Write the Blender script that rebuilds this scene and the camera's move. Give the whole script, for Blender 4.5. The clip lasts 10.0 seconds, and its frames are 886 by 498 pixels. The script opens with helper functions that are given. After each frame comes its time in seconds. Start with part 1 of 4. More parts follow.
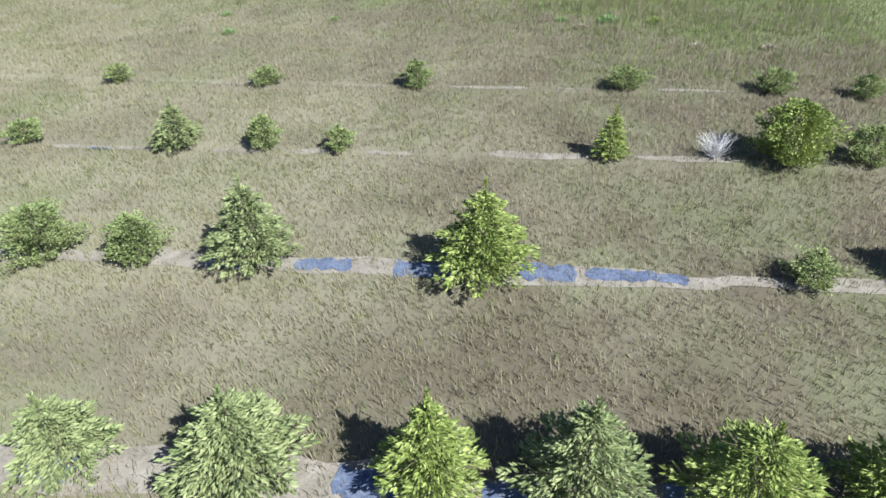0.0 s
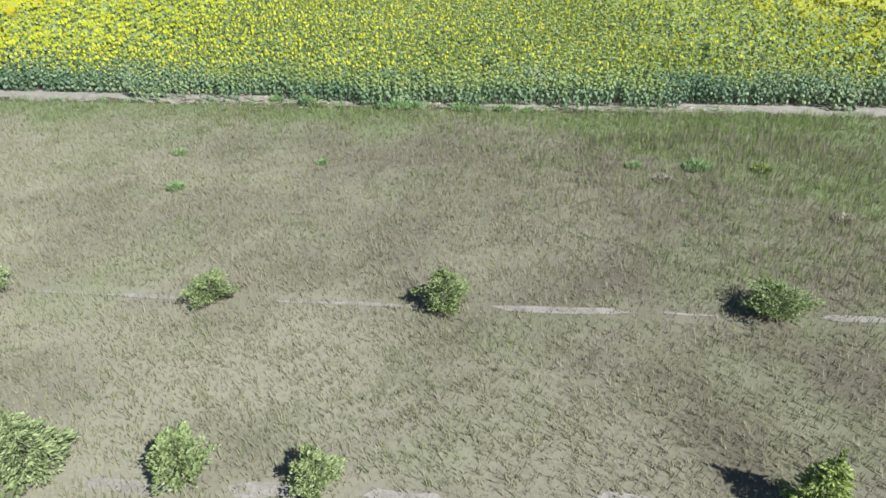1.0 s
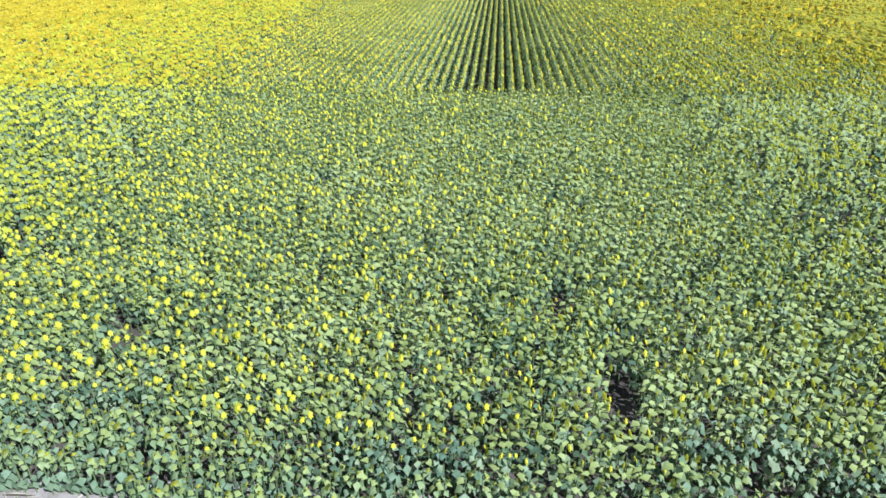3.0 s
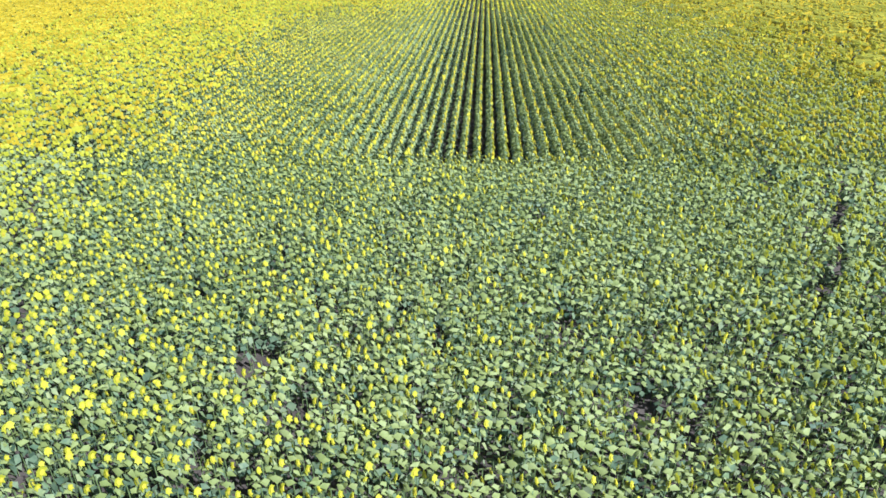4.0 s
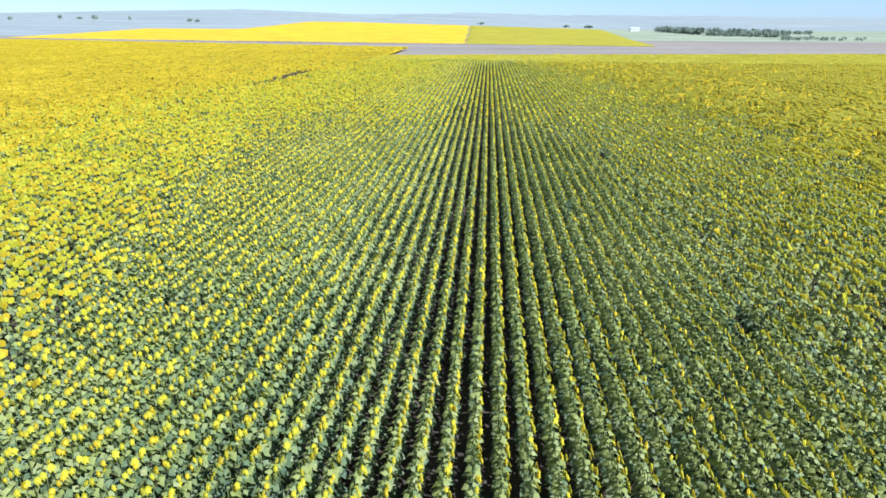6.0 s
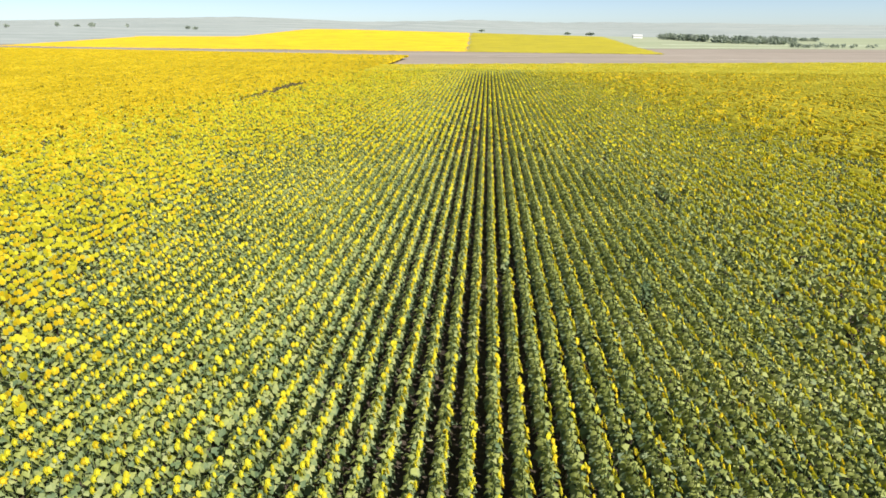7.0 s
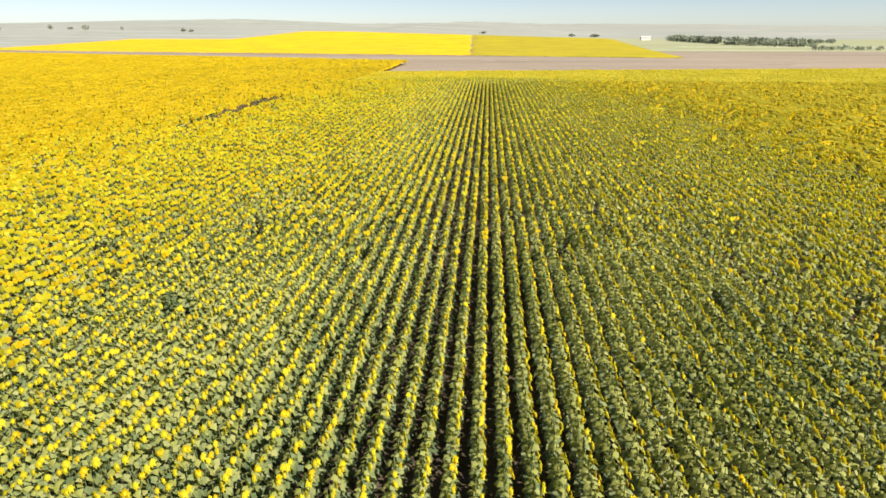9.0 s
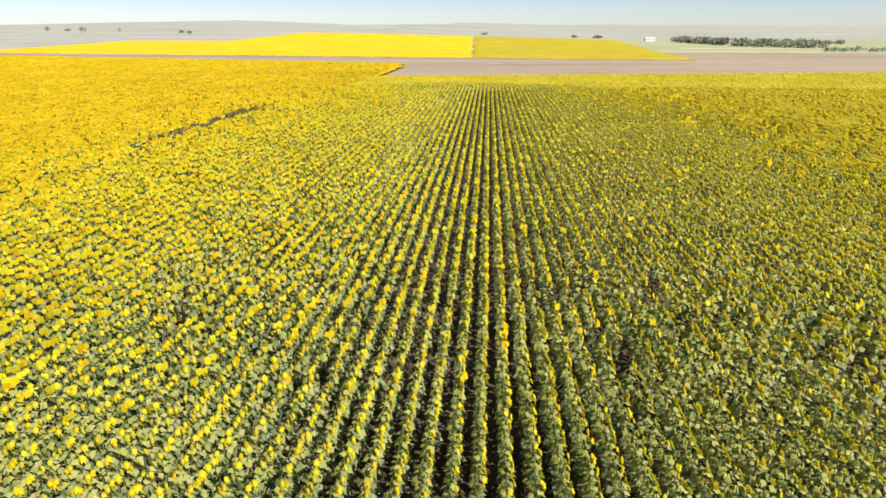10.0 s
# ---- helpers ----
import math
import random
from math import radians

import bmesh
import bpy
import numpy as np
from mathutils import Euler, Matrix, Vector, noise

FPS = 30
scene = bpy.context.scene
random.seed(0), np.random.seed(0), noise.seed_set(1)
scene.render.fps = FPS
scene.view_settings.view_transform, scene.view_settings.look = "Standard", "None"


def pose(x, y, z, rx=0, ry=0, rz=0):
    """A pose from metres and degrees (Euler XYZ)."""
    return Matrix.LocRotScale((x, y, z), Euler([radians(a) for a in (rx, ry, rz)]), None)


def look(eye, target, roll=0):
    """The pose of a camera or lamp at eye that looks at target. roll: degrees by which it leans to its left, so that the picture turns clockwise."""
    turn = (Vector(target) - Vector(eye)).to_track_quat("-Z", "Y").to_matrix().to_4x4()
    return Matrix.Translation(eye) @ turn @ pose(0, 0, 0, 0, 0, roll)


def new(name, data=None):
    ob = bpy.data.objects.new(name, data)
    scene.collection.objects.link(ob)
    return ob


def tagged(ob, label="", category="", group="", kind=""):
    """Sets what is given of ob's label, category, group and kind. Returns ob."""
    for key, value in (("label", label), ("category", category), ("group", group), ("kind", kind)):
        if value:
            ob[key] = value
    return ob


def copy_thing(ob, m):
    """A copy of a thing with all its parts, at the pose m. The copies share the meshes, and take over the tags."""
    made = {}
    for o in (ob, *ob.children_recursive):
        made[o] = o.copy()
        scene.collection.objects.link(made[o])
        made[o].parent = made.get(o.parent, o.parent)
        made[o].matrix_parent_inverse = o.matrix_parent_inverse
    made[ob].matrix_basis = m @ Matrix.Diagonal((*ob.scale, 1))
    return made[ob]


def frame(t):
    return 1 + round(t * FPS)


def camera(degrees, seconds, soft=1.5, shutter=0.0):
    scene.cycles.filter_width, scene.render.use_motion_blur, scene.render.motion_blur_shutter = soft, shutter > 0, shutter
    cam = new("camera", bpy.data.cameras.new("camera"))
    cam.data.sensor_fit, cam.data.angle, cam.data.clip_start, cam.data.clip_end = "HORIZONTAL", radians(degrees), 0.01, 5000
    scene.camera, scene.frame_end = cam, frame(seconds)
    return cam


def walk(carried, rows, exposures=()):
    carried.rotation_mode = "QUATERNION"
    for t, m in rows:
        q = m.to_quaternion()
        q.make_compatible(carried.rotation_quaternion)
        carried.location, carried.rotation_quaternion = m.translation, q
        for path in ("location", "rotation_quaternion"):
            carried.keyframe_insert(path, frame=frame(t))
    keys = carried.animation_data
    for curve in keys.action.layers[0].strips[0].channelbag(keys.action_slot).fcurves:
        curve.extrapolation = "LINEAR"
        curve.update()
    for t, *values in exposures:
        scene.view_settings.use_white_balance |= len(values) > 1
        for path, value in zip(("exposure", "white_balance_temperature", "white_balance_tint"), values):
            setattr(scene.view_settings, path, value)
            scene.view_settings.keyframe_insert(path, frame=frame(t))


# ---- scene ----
cam = camera(70.0, 10.0, 1.6)
PATH = [
    (0, (2.98, 0.783, 11.229), (2.81, 2.396, 10.059), -0.80),
    (0.5, (1.727, 7.149, 11.249), (1.553, 8.809, 10.148), -0.79),
    (1, (0.487, 13.739, 11.451), (0.308, 15.44, 10.415), -0.78),
    (1.5, (-0.65, 20.038, 11.542), (-0.835, 21.785, 10.586), -0.77),
    (2, (-1.812, 26.462, 11.544), (-2.002, 28.221, 10.612), -0.76),
    (2.5, (-3.029, 32.927, 11.622), (-3.221, 34.691, 10.699), -0.75),
    (3.8, (-5.558, 49.644, 11.66), (-5.685, 51.416, 10.741), -0.45),
    (4, (-5.868, 52.077, 11.661), (-5.997, 53.856, 10.757), -0.40),
    (4.5, (-6.547, 57.945, 11.689), (-6.683, 59.756, 10.852), -0.26),
    (5, (-7.341, 63.771, 11.74), (-7.481, 65.613, 10.973), -0.12),
    (5.5, (-8.149, 69.562, 11.782), (-8.292, 71.421, 11.059), 0.01),
    (6, (-9.022, 75.29, 11.897), (-9.166, 77.165, 11.215), 0.15),
    (7.5, (-11.943, 92.306, 11.965), (-12.086, 94.188, 11.303), 0.05),
    (8, (-12.534, 98.115, 11.98), (-12.679, 99.997, 11.319), 0.03),
    (8.5, (-13.117, 103.984, 11.992), (-13.264, 105.867, 11.333), 0.00),
    (9, (-13.652, 109.879, 12.007), (-13.797, 111.762, 11.349), -0.03),
    (9.5, (-14.099, 115.626, 12.059), (-14.245, 117.509, 11.402), -0.07),
    (10, (-14.475, 121.6, 12.114), (-14.623, 123.484, 11.459), -0.10),
]
walk(cam, [(t, look(eye, target, roll)) for t, eye, target, roll in PATH],
     [(0.0, 1.02, 5400, 4), (0.6, 0.92, 5350, 4), (1.2, 0.88, 5300, 4), (2.4, 0.98, 4850, 9), (4.3, 1.0, 4880, 15), (5.2, 0.9, 4950, 12), (6.1, 0.85, 5270, 11), (7.3, 0.83, 6750, 10), (10.0, 0.81, 7400, 14)])

# ---- daylight: clear sky, sun behind the flight to the east, 45 degrees high ----
SUN = Vector((0.78, -0.62, 1.0)).normalized()
world = bpy.data.worlds.new("sky")
scene.world = world
world.use_nodes = True
sky = world.node_tree.nodes.new("ShaderNodeTexSky")
sky.sky_type, sky.sun_disc = "NISHITA", False
sky.sun_elevation, sky.sun_rotation = math.asin(SUN.z), math.atan2(SUN.x, SUN.y)
sky.air_density, sky.dust_density, sky.ozone_density = 0.5, 0.3, 0.5
world.node_tree.links.new(sky.outputs[0], world.node_tree.nodes["Background"].inputs[0])
world.node_tree.nodes["Background"].inputs[1].default_value = 0.075
sun = new("sun", bpy.data.lights.new("sun", "SUN"))
sun.data.energy, sun.data.angle, sun.data.color = 5.0, radians(0.5), (1.0, 0.95, 0.87)
sun.matrix_world = look(SUN * 100, (0, 0, 0))

rng = np.random.default_rng(7)


# ---- materials ----
def material(name, colours, scale=4.0, fine=60.0, rough=0.8, island=0.0, bump=0.0, through_light=0.0, spread=(0.3, 0.7), stretch=(1, 1, 1)):
    """A surface whose colours mix in patches of a coarse and a fine scale; island: how far single pieces differ in brightness."""
    m = bpy.data.materials.new(name)
    m.use_nodes = True
    n, link = m.node_tree.nodes, m.node_tree.links.new
    bsdf = n["Principled BSDF"]
    bsdf.inputs["Roughness"].default_value = rough
    bsdf.inputs["Specular IOR Level"].default_value = 0.25
    where = n.new("ShaderNodeNewGeometry")
    grid = n.new("ShaderNodeMapping")
    grid.inputs["Scale"].default_value = stretch
    link(where.outputs["Position"], grid.inputs[0])
    coarse, grain = n.new("ShaderNodeTexNoise"), n.new("ShaderNodeTexNoise")
    for tex, size, detail in ((coarse, scale, 4), (grain, fine, 2)):
        tex.inputs["Scale"].default_value, tex.inputs["Detail"].default_value = size, detail
        link(grid.outputs[0], tex.inputs["Vector"])
    both = n.new("ShaderNodeMix")
    both.inputs[0].default_value = 0.4
    link(coarse.outputs[0], both.inputs[2])
    link(grain.outputs[0], both.inputs[3])
    value = both.outputs[0]
    if island:
        add = n.new("ShaderNodeMath")
        add.operation = "MULTIPLY_ADD"
        link(where.outputs["Random Per Island"], add.inputs[0])
        add.inputs[1].default_value, add.inputs[2].default_value = island, -island / 2
        total = n.new("ShaderNodeMath")
        link(value, total.inputs[0])
        link(add.outputs[0], total.inputs[1])
        value = total.outputs[0]
    ramp = n.new("ShaderNodeValToRGB")
    link(value, ramp.inputs[0])
    steps = ramp.color_ramp.elements
    while len(steps) < len(colours):
        steps.new(0.5)
    for k, c in enumerate(colours):
        steps[k].position = spread[0] + (spread[1] - spread[0]) * k / max(1, len(colours) - 1)
        steps[k].color = (*c, 1)
    link(ramp.outputs[0], bsdf.inputs["Base Color"])
    if bump:
        b = n.new("ShaderNodeBump")
        b.inputs["Strength"].default_value, b.inputs["Distance"].default_value = 0.6, bump
        link(grain.outputs[0], b.inputs["Height"])
        link(b.outputs[0], bsdf.inputs["Normal"])
    if through_light:
        thin, mix = n.new("ShaderNodeBsdfTranslucent"), n.new("ShaderNodeMixShader")
        mix.inputs[0].default_value = through_light
        link(ramp.outputs[0], thin.inputs[0])
        link(bsdf.outputs[0], mix.inputs[1])
        link(thin.outputs[0], mix.inputs[2])
        link(mix.outputs[0], n["Material Output"].inputs[0])
    return m


LEAF = material("sunflower_leaf", [(0.129, 0.189, 0.09), (0.263, 0.324, 0.13), (0.414, 0.437, 0.171)], 0.15, 9, 0.6, 0.4, through_light=0.42)
# darker, bluer leaf for the lower leaves and for whole edge plants
DARK_LEAF = material("dark_leaf", [(0.099, 0.151, 0.081), (0.193, 0.254, 0.13), (0.308, 0.346, 0.171)], 0.15, 9, 0.55, 0.4, through_light=0.36)
YOUNG_LEAF = material("young_leaf", [(0.282, 0.327, 0.083), (0.379, 0.42, 0.121), (0.463, 0.496, 0.171)], 0.15, 9, 0.6, 0.2, through_light=0.46)
HEAD_BACK = material("head_back", [(0.487, 0.486, 0.055), (0.603, 0.588, 0.071), (0.719, 0.689, 0.098)], 0.08, 2, 0.7, 0.25, through_light=0.55)
STEM = material("sunflower_stem", [(0.10, 0.15, 0.04), (0.17, 0.2, 0.07)], 3, 40, 0.7)
PETAL = material("petal", [(0.46, 0.43, 0.016), (0.567, 0.52, 0.021), (0.663, 0.598, 0.032)], 0.3, 12, 0.6, 0.3, through_light=0.4)
LEMON_PETAL = material("lemon_petal", [(0.46, 0.44, 0.016), (0.57, 0.54, 0.02), (0.66, 0.61, 0.03)], 0.3, 12, 0.6, 0.3, through_light=0.42)
# the golden look that heads take on with distance is put into this colour
GOLDEN_PETAL = material("golden_petal", [(0.56, 0.41, 0.01), (0.66, 0.485, 0.013), (0.74, 0.555, 0.017)], 0.05, 2, 0.6, 0.3, through_light=0.48)
DISC = material("seed_disc", [(0.48, 0.37, 0.02), (0.74, 0.6, 0.025)], 3, 60, 0.9, 0.4)
SEPAL = material("sepal", [(0.36, 0.37, 0.045), (0.5, 0.5, 0.065)], 2, 40, 0.7, 0.3, through_light=0.35)
SOIL = material("field_soil", [(0.045, 0.034, 0.025), (0.075, 0.058, 0.042), (0.115, 0.09, 0.066)], 0.8, 14, 0.95, bump=0.04)
PALE_SOIL = material("pale_soil", [(0.175, 0.147, 0.11), (0.265, 0.222, 0.174), (0.345, 0.295, 0.24)], 2.2, 18, 0.95, bump=0.03)
GRASS = material("dry_grass", [(0.255, 0.255, 0.112), (0.345, 0.318, 0.163), (0.42, 0.375, 0.222), (0.335, 0.285, 0.172), (0.445, 0.395, 0.245)], 0.22, 1.5, 0.9, 0.15, through_light=0.5, spread=(0.38, 0.62))
GREEN_GRASS = material("green_grass", [(0.145, 0.17, 0.055), (0.215, 0.235, 0.082), (0.29, 0.3, 0.125)], 0.4, 3, 0.9, 0.35, through_light=0.45)
WEED = material("margin_weed", [(0.24, 0.32, 0.12), (0.33, 0.42, 0.17), (0.44, 0.5, 0.24)], 1.5, 8, 0.8, 0.3, through_light=0.4)
STRAW = material("straw", [(0.3, 0.25, 0.16), (0.5, 0.43, 0.3)], 3, 30, 0.9, 0.4)
NEEDLE_BLUE = material("blue_needles", [(0.13, 0.155, 0.06), (0.25, 0.275, 0.105), (0.37, 0.385, 0.17)], 0.8, 9, 0.8, 0.5, through_light=0.12)
NEEDLE = material("green_needles", [(0.12, 0.155, 0.03), (0.25, 0.295, 0.065), (0.4, 0.43, 0.13)], 0.8, 9, 0.7, 0.5, through_light=0.12)
LEAVES = material("shrub_leaves", [(0.16, 0.19, 0.065), (0.275, 0.31, 0.112), (0.4, 0.425, 0.185)], 0.8, 9, 0.85, 0.4, through_light=0.3)
BARK = material("bark", [(0.08, 0.06, 0.04), (0.16, 0.12, 0.09)], 5, 60, 0.95, bump=0.01)
DEAD = material("dead_twigs", [(0.5, 0.46, 0.44), (0.72, 0.68, 0.66)], 5, 60, 0.95, 0.3)
# the grey-blue haze of the distance is mixed into this base colour
HAZY_GROUND = material("hazy_land", [(0.215, 0.25, 0.225), (0.28, 0.31, 0.285), (0.36, 0.38, 0.36)], 0.004, 0.03, 0.95, stretch=(1, 2.5, 1))
FALLOW = material("fallow_field", [(0.19, 0.165, 0.125), (0.265, 0.225, 0.18), (0.33, 0.29, 0.235)], 0.02, 0.3, 0.95, stretch=(0.3, 2, 1))
PASTURE = material("far_pasture", [(0.24, 0.28, 0.16), (0.33, 0.35, 0.23)], 0.01, 0.1, 0.95, stretch=(0.4, 2, 1))
FAR_YELLOW = material("far_yellow_crop", [(0.42, 0.30, 0.015), (0.66, 0.42, 0.008), (0.78, 0.50, 0.008)], 0.05, 1.2, 0.8, bump=0.4)
FAR_OLIVE = material("far_olive_crop", [(0.25, 0.23, 0.02), (0.36, 0.31, 0.016), (0.43, 0.36, 0.016)], 0.05, 1.2, 0.8, bump=0.4)
# leaf colour paled and greyed to carry the haze over far trees
HAZY_LEAF = material("hazy_woodland_leaves", [(0.16, 0.2, 0.15), (0.23, 0.27, 0.205), (0.29, 0.33, 0.255)], 0.05, 1.0, 0.8, 0.4)
WHITE_WALL = material("white_plaster", [(0.7, 0.69, 0.66), (0.8, 0.79, 0.77)], 0.3, 4, 0.8)
SHEET = material("roof_sheet", [(0.55, 0.55, 0.55), (0.65, 0.64, 0.62)], 0.3, 4, 0.5)

FILM = material("mulch_film", [(0.07, 0.08, 0.135), (0.12, 0.135, 0.195), (0.22, 0.23, 0.27)], 1.5, 12, 0.45, bump=0.02)


# ---- mesh helpers ----
def mesh_of(name, verts, tris, mats, which=None):
    """A mesh from arrays of places and triangles; which: the material of each triangle."""
    me = bpy.data.meshes.new(name)
    verts, tris = np.asarray(verts, np.float32), np.asarray(tris, np.int32)
    me.vertices.add(len(verts))
    me.vertices.foreach_set("co", verts.ravel())
    me.loops.add(tris.size)
    me.loops.foreach_set("vertex_index", tris.ravel())
    me.polygons.add(len(tris))
    me.polygons.foreach_set("loop_start", np.arange(0, tris.size, 3, dtype=np.int32))
    me.polygons.foreach_set("loop_total", np.full(len(tris), 3, np.int32))
    for m in mats:
        me.materials.append(m)
    if which is not None:
        me.polygons.foreach_set("material_index", np.asarray(which, np.int32))
    me.update(calc_edges=True)
    me.validate()
    return me


def part(name, bm, mat, parent=None, label=""):
    me = bpy.data.meshes.new(name)
    bm.to_mesh(me)
    bm.free()
    me.materials.append(mat)
    ob = new(name, me)
    ob.parent = parent
    return tagged(ob, label)


def part_of(name, verts, tris, mat, parent=None, label=""):
    used, tris = np.unique(tris, return_inverse=True)
    ob = new(name, mesh_of(name, np.asarray(verts)[used], tris.reshape(-1, 3), [mat]))
    ob.parent = parent
    return tagged(ob, label)


def scatter(v, f, w, place, turn, size, lift=None):
    """Copies of one small shape (v, f, material w) at each place, turned about z and scaled, as arrays."""
    n, c, s = len(place), np.cos(turn)[:, None], np.sin(turn)[:, None]
    x, y, z = v[:, 0] * size[:, None], v[:, 1] * size[:, None], v[:, 2] * size[:, None]
    if lift is not None:
        z = z * lift[:, None]
    out = np.stack([x * c - y * s + place[:, :1], x * s + y * c + place[:, 1:2], z + place[:, 2:3]], -1).reshape(-1, 3)
    tris = (f[None] + (np.arange(n) * len(v))[:, None, None]).reshape(-1, 3)
    return out, tris, np.tile(w, n)


def joined(pieces):
    vs, fs, ws, k = [], [], [], 0
    for v, f, w in pieces:
        vs.append(v)
        fs.append(f + k)
        ws.append(w)
        k += len(v)
    return np.concatenate(vs), np.concatenate(fs), np.concatenate(ws)


# ---- the land ----
def bell(x, y, cx, cy, rx, ry):
    return np.exp(-((x - cx) / rx) ** 2 - ((y - cy) / ry) ** 2)


def land(x, y):
    """Height of the ground: flat fields, a low swell behind them, hills on the horizon."""
    x, y = np.asarray(x, float), np.asarray(y, float)
    far = np.clip((y - 470) / 330, 0, 1)
    z = far * far * (3 - 2 * far) * np.interp(x, (-420, -290, -262, -206, -160, -37, 140, 220), (0, 0.4, 1.4, 8.6, 8.2, 5.4, 0.8, 0))
    back = np.clip((y - 1300) / 2700, 0, 1)
    z += back * (np.interp(x, (-3000, -2300, -1600, -1260, -930, -260, 385, 1015, 1630, 2140), (40, 55, 66, 59, 38, 44, 37, 35, 26, 17)) + 2 * np.sin(x / 90) + 3 * np.sin(x / 37 + 1) * np.sin(x / 61))
    z += 12 * bell(x, y, -780, 1300, 420, 420) + 16 * bell(x, y, -650, 2100, 500, 500)
    return z


def sheet(name, mat, xs, ys, lift=0.0, rough=0.0, inside=None):
    gx, gy = np.meshgrid(xs, ys)
    gz = land(gx, gy) + lift + (rng.random(gx.shape) * rough if rough else 0)
    v = np.stack([gx, gy, gz], -1).reshape(-1, 3)
    i = np.arange(v.shape[0]).reshape(gx.shape)
    a, b, c, d = i[:-1, :-1].ravel(), i[:-1, 1:].ravel(), i[1:, 1:].ravel(), i[1:, :-1].ravel()
    tris = np.concatenate([np.stack([a, b, c], 1), np.stack([a, c, d], 1)])
    if inside is not None:
        mid = v[tris].mean(1)
        kept = inside(mid[:, 0], mid[:, 1])
        # the outline comes down to the ground
        rim = np.intersect1d(tris[kept], tris[~kept])
        v[rim, 2] -= np.maximum(lift - 0.03, 0)
        tris = tris[kept]
    return new(name, mesh_of(name, v, tris, [mat]))


def ribbon(name, mat, x0, x1, y, half, lift, wobble=0.1, step=0.5):
    """A long patch of bare ground with a ragged outline, lying on the land."""
    n = max(8, int((x1 - x0) / step))
    xs = np.linspace(x0, x1, n)
    torn = [np.convolve(rng.random(n) - 0.5, (0.25, 0.5, 0.25), "same") for k in range(2)]
    lo = y - half * (1 + torn[0]) + wobble * np.sin(xs * 0.7 + y)
    hi = y + half * (1 + torn[1]) + wobble * np.sin(xs * 0.9 + y)
    lo[0] = hi[0] = lo[-1] = hi[-1] = y
    v = np.concatenate([np.stack([xs, lo, land(xs, lo) + lift], 1), np.stack([xs, hi, land(xs, hi) + lift], 1)])
    k = np.arange(n - 1)
    tris = np.concatenate([np.stack([k, k + 1, k + 1 + n], 1), np.stack([k, k + 1 + n, k + n], 1)])
    return new(name, mesh_of(name, v, tris, [mat]))


def steps(*runs):
    return np.unique(np.concatenate([np.linspace(a, b, n) for a, b, n in runs]))


xs = steps((-4000, -800, 40), (-800, 800, 110), (800, 4000, 40))
ys = steps((-900, 430, 12), (430, 1000, 58), (1000, 4800, 70))
tagged(sheet("ground", HAZY_GROUND, xs, ys), "wide dry farmland with low hills on the horizon", "ground", kind="structure")


# the sward: where it is green, and where brown seed heads stand in it
waves = [(w, *rng.uniform(0, 6.28, 3)) for w in (17.0, 11.0, 7.0, 4.5, 3.0, 1.9)]


def ripple(x, y, shift):
    """A smooth uneven field about zero."""
    out = 0
    for w, a, p, q in waves:
        k = 6.28 / w
        out = out + w ** 0.55 * np.sin(k * (x * np.cos(a + shift) + y * np.sin(a + shift)) + p + 2 * shift) * np.sin(k * 0.7 * (y * np.cos(a * 2 + shift) - x * np.sin(a * 2 + shift)) + q + shift)
    return out / 4.5


def sigmoid(v):
    return 1 / (1 + np.exp(-np.clip(v, -30, 30)))


def green_part(x, y):
    margin = sigmoid((y - 44.6 + 0.55 * np.clip(x - 1, 0, 14) + 1.6 * ripple(x, y, 0.3)) / 0.7)
    return np.clip(0.85 * margin + 0.3 * sigmoid(5 * (ripple(x, y, 1.7) - 0.75)), 0, 1)


def brown_part(x, y):
    near = 0.8 + 0.8 * sigmoid((30 - y) / 2) + 0.1 * sigmoid((y - 41) / 2)
    return np.clip(near * sigmoid((x - 2.5 + 0.22 * (y - 20)) / 4) * (0.45 + 0.55 * sigmoid(3 * ripple(x, y, 2.9))) + 0.4 * sigmoid(4 * (ripple(x, y, 4.1) - 0.4)) + 0.14 * sigmoid((y - 36) / 1.5) * sigmoid((43 - y) / 1.5) + 0.25 * sigmoid((13 - y) / 1.5), 0, 1) * (1 - green_part(x, y))


def pale_part(x, y):
    """Bleached straw, in patches and mostly short of the crop."""
    return np.clip((0.25 + 0.5 * sigmoid((y - 28) / 2)) * sigmoid(4 * (ripple(x, y, 6.1) + 0.45)) + 0.3 * sigmoid((-6 - x) / 4), 0, 1) * (1 - 0.7 * brown_part(x, y)) * (1 - 0.6 * green_part(x, y)) * sigmoid((42 - y) / 1.5)


def sward():
    """Dry ground cover that turns greener or browner over the meadow, by two values kept in the mesh."""
    m = material("dry_meadow", [(0.16, 0.156, 0.087), (0.223, 0.2, 0.123), (0.276, 0.239, 0.16), (0.196, 0.174, 0.114), (0.258, 0.224, 0.151)], 0.3, 7, 0.95, bump=0.015, spread=(0.4, 0.6))
    n, link = m.node_tree.nodes, m.node_tree.links.new
    last = n["Color Ramp"].outputs[0]
    for name, colour in (("pale", (0.285, 0.243, 0.158, 1)), ("brown", (0.11, 0.087, 0.056, 1)), ("green", (0.15, 0.172, 0.064, 1))):
        value, mix = n.new("ShaderNodeAttribute"), n.new("ShaderNodeMix")
        value.attribute_name, mix.data_type = name, "RGBA"
        strength = n.new("ShaderNodeMath")
        strength.operation = "MULTIPLY"
        strength.inputs[1].default_value = 0.88
        link(value.outputs["Fac"], strength.inputs[0])
        link(strength.outputs[0], mix.inputs[0])
        link(last, mix.inputs[6])
        mix.inputs[7].default_value = colour
        last = mix.outputs[2]
    link(last, n["Principled BSDF"].inputs["Base Color"])
    return m


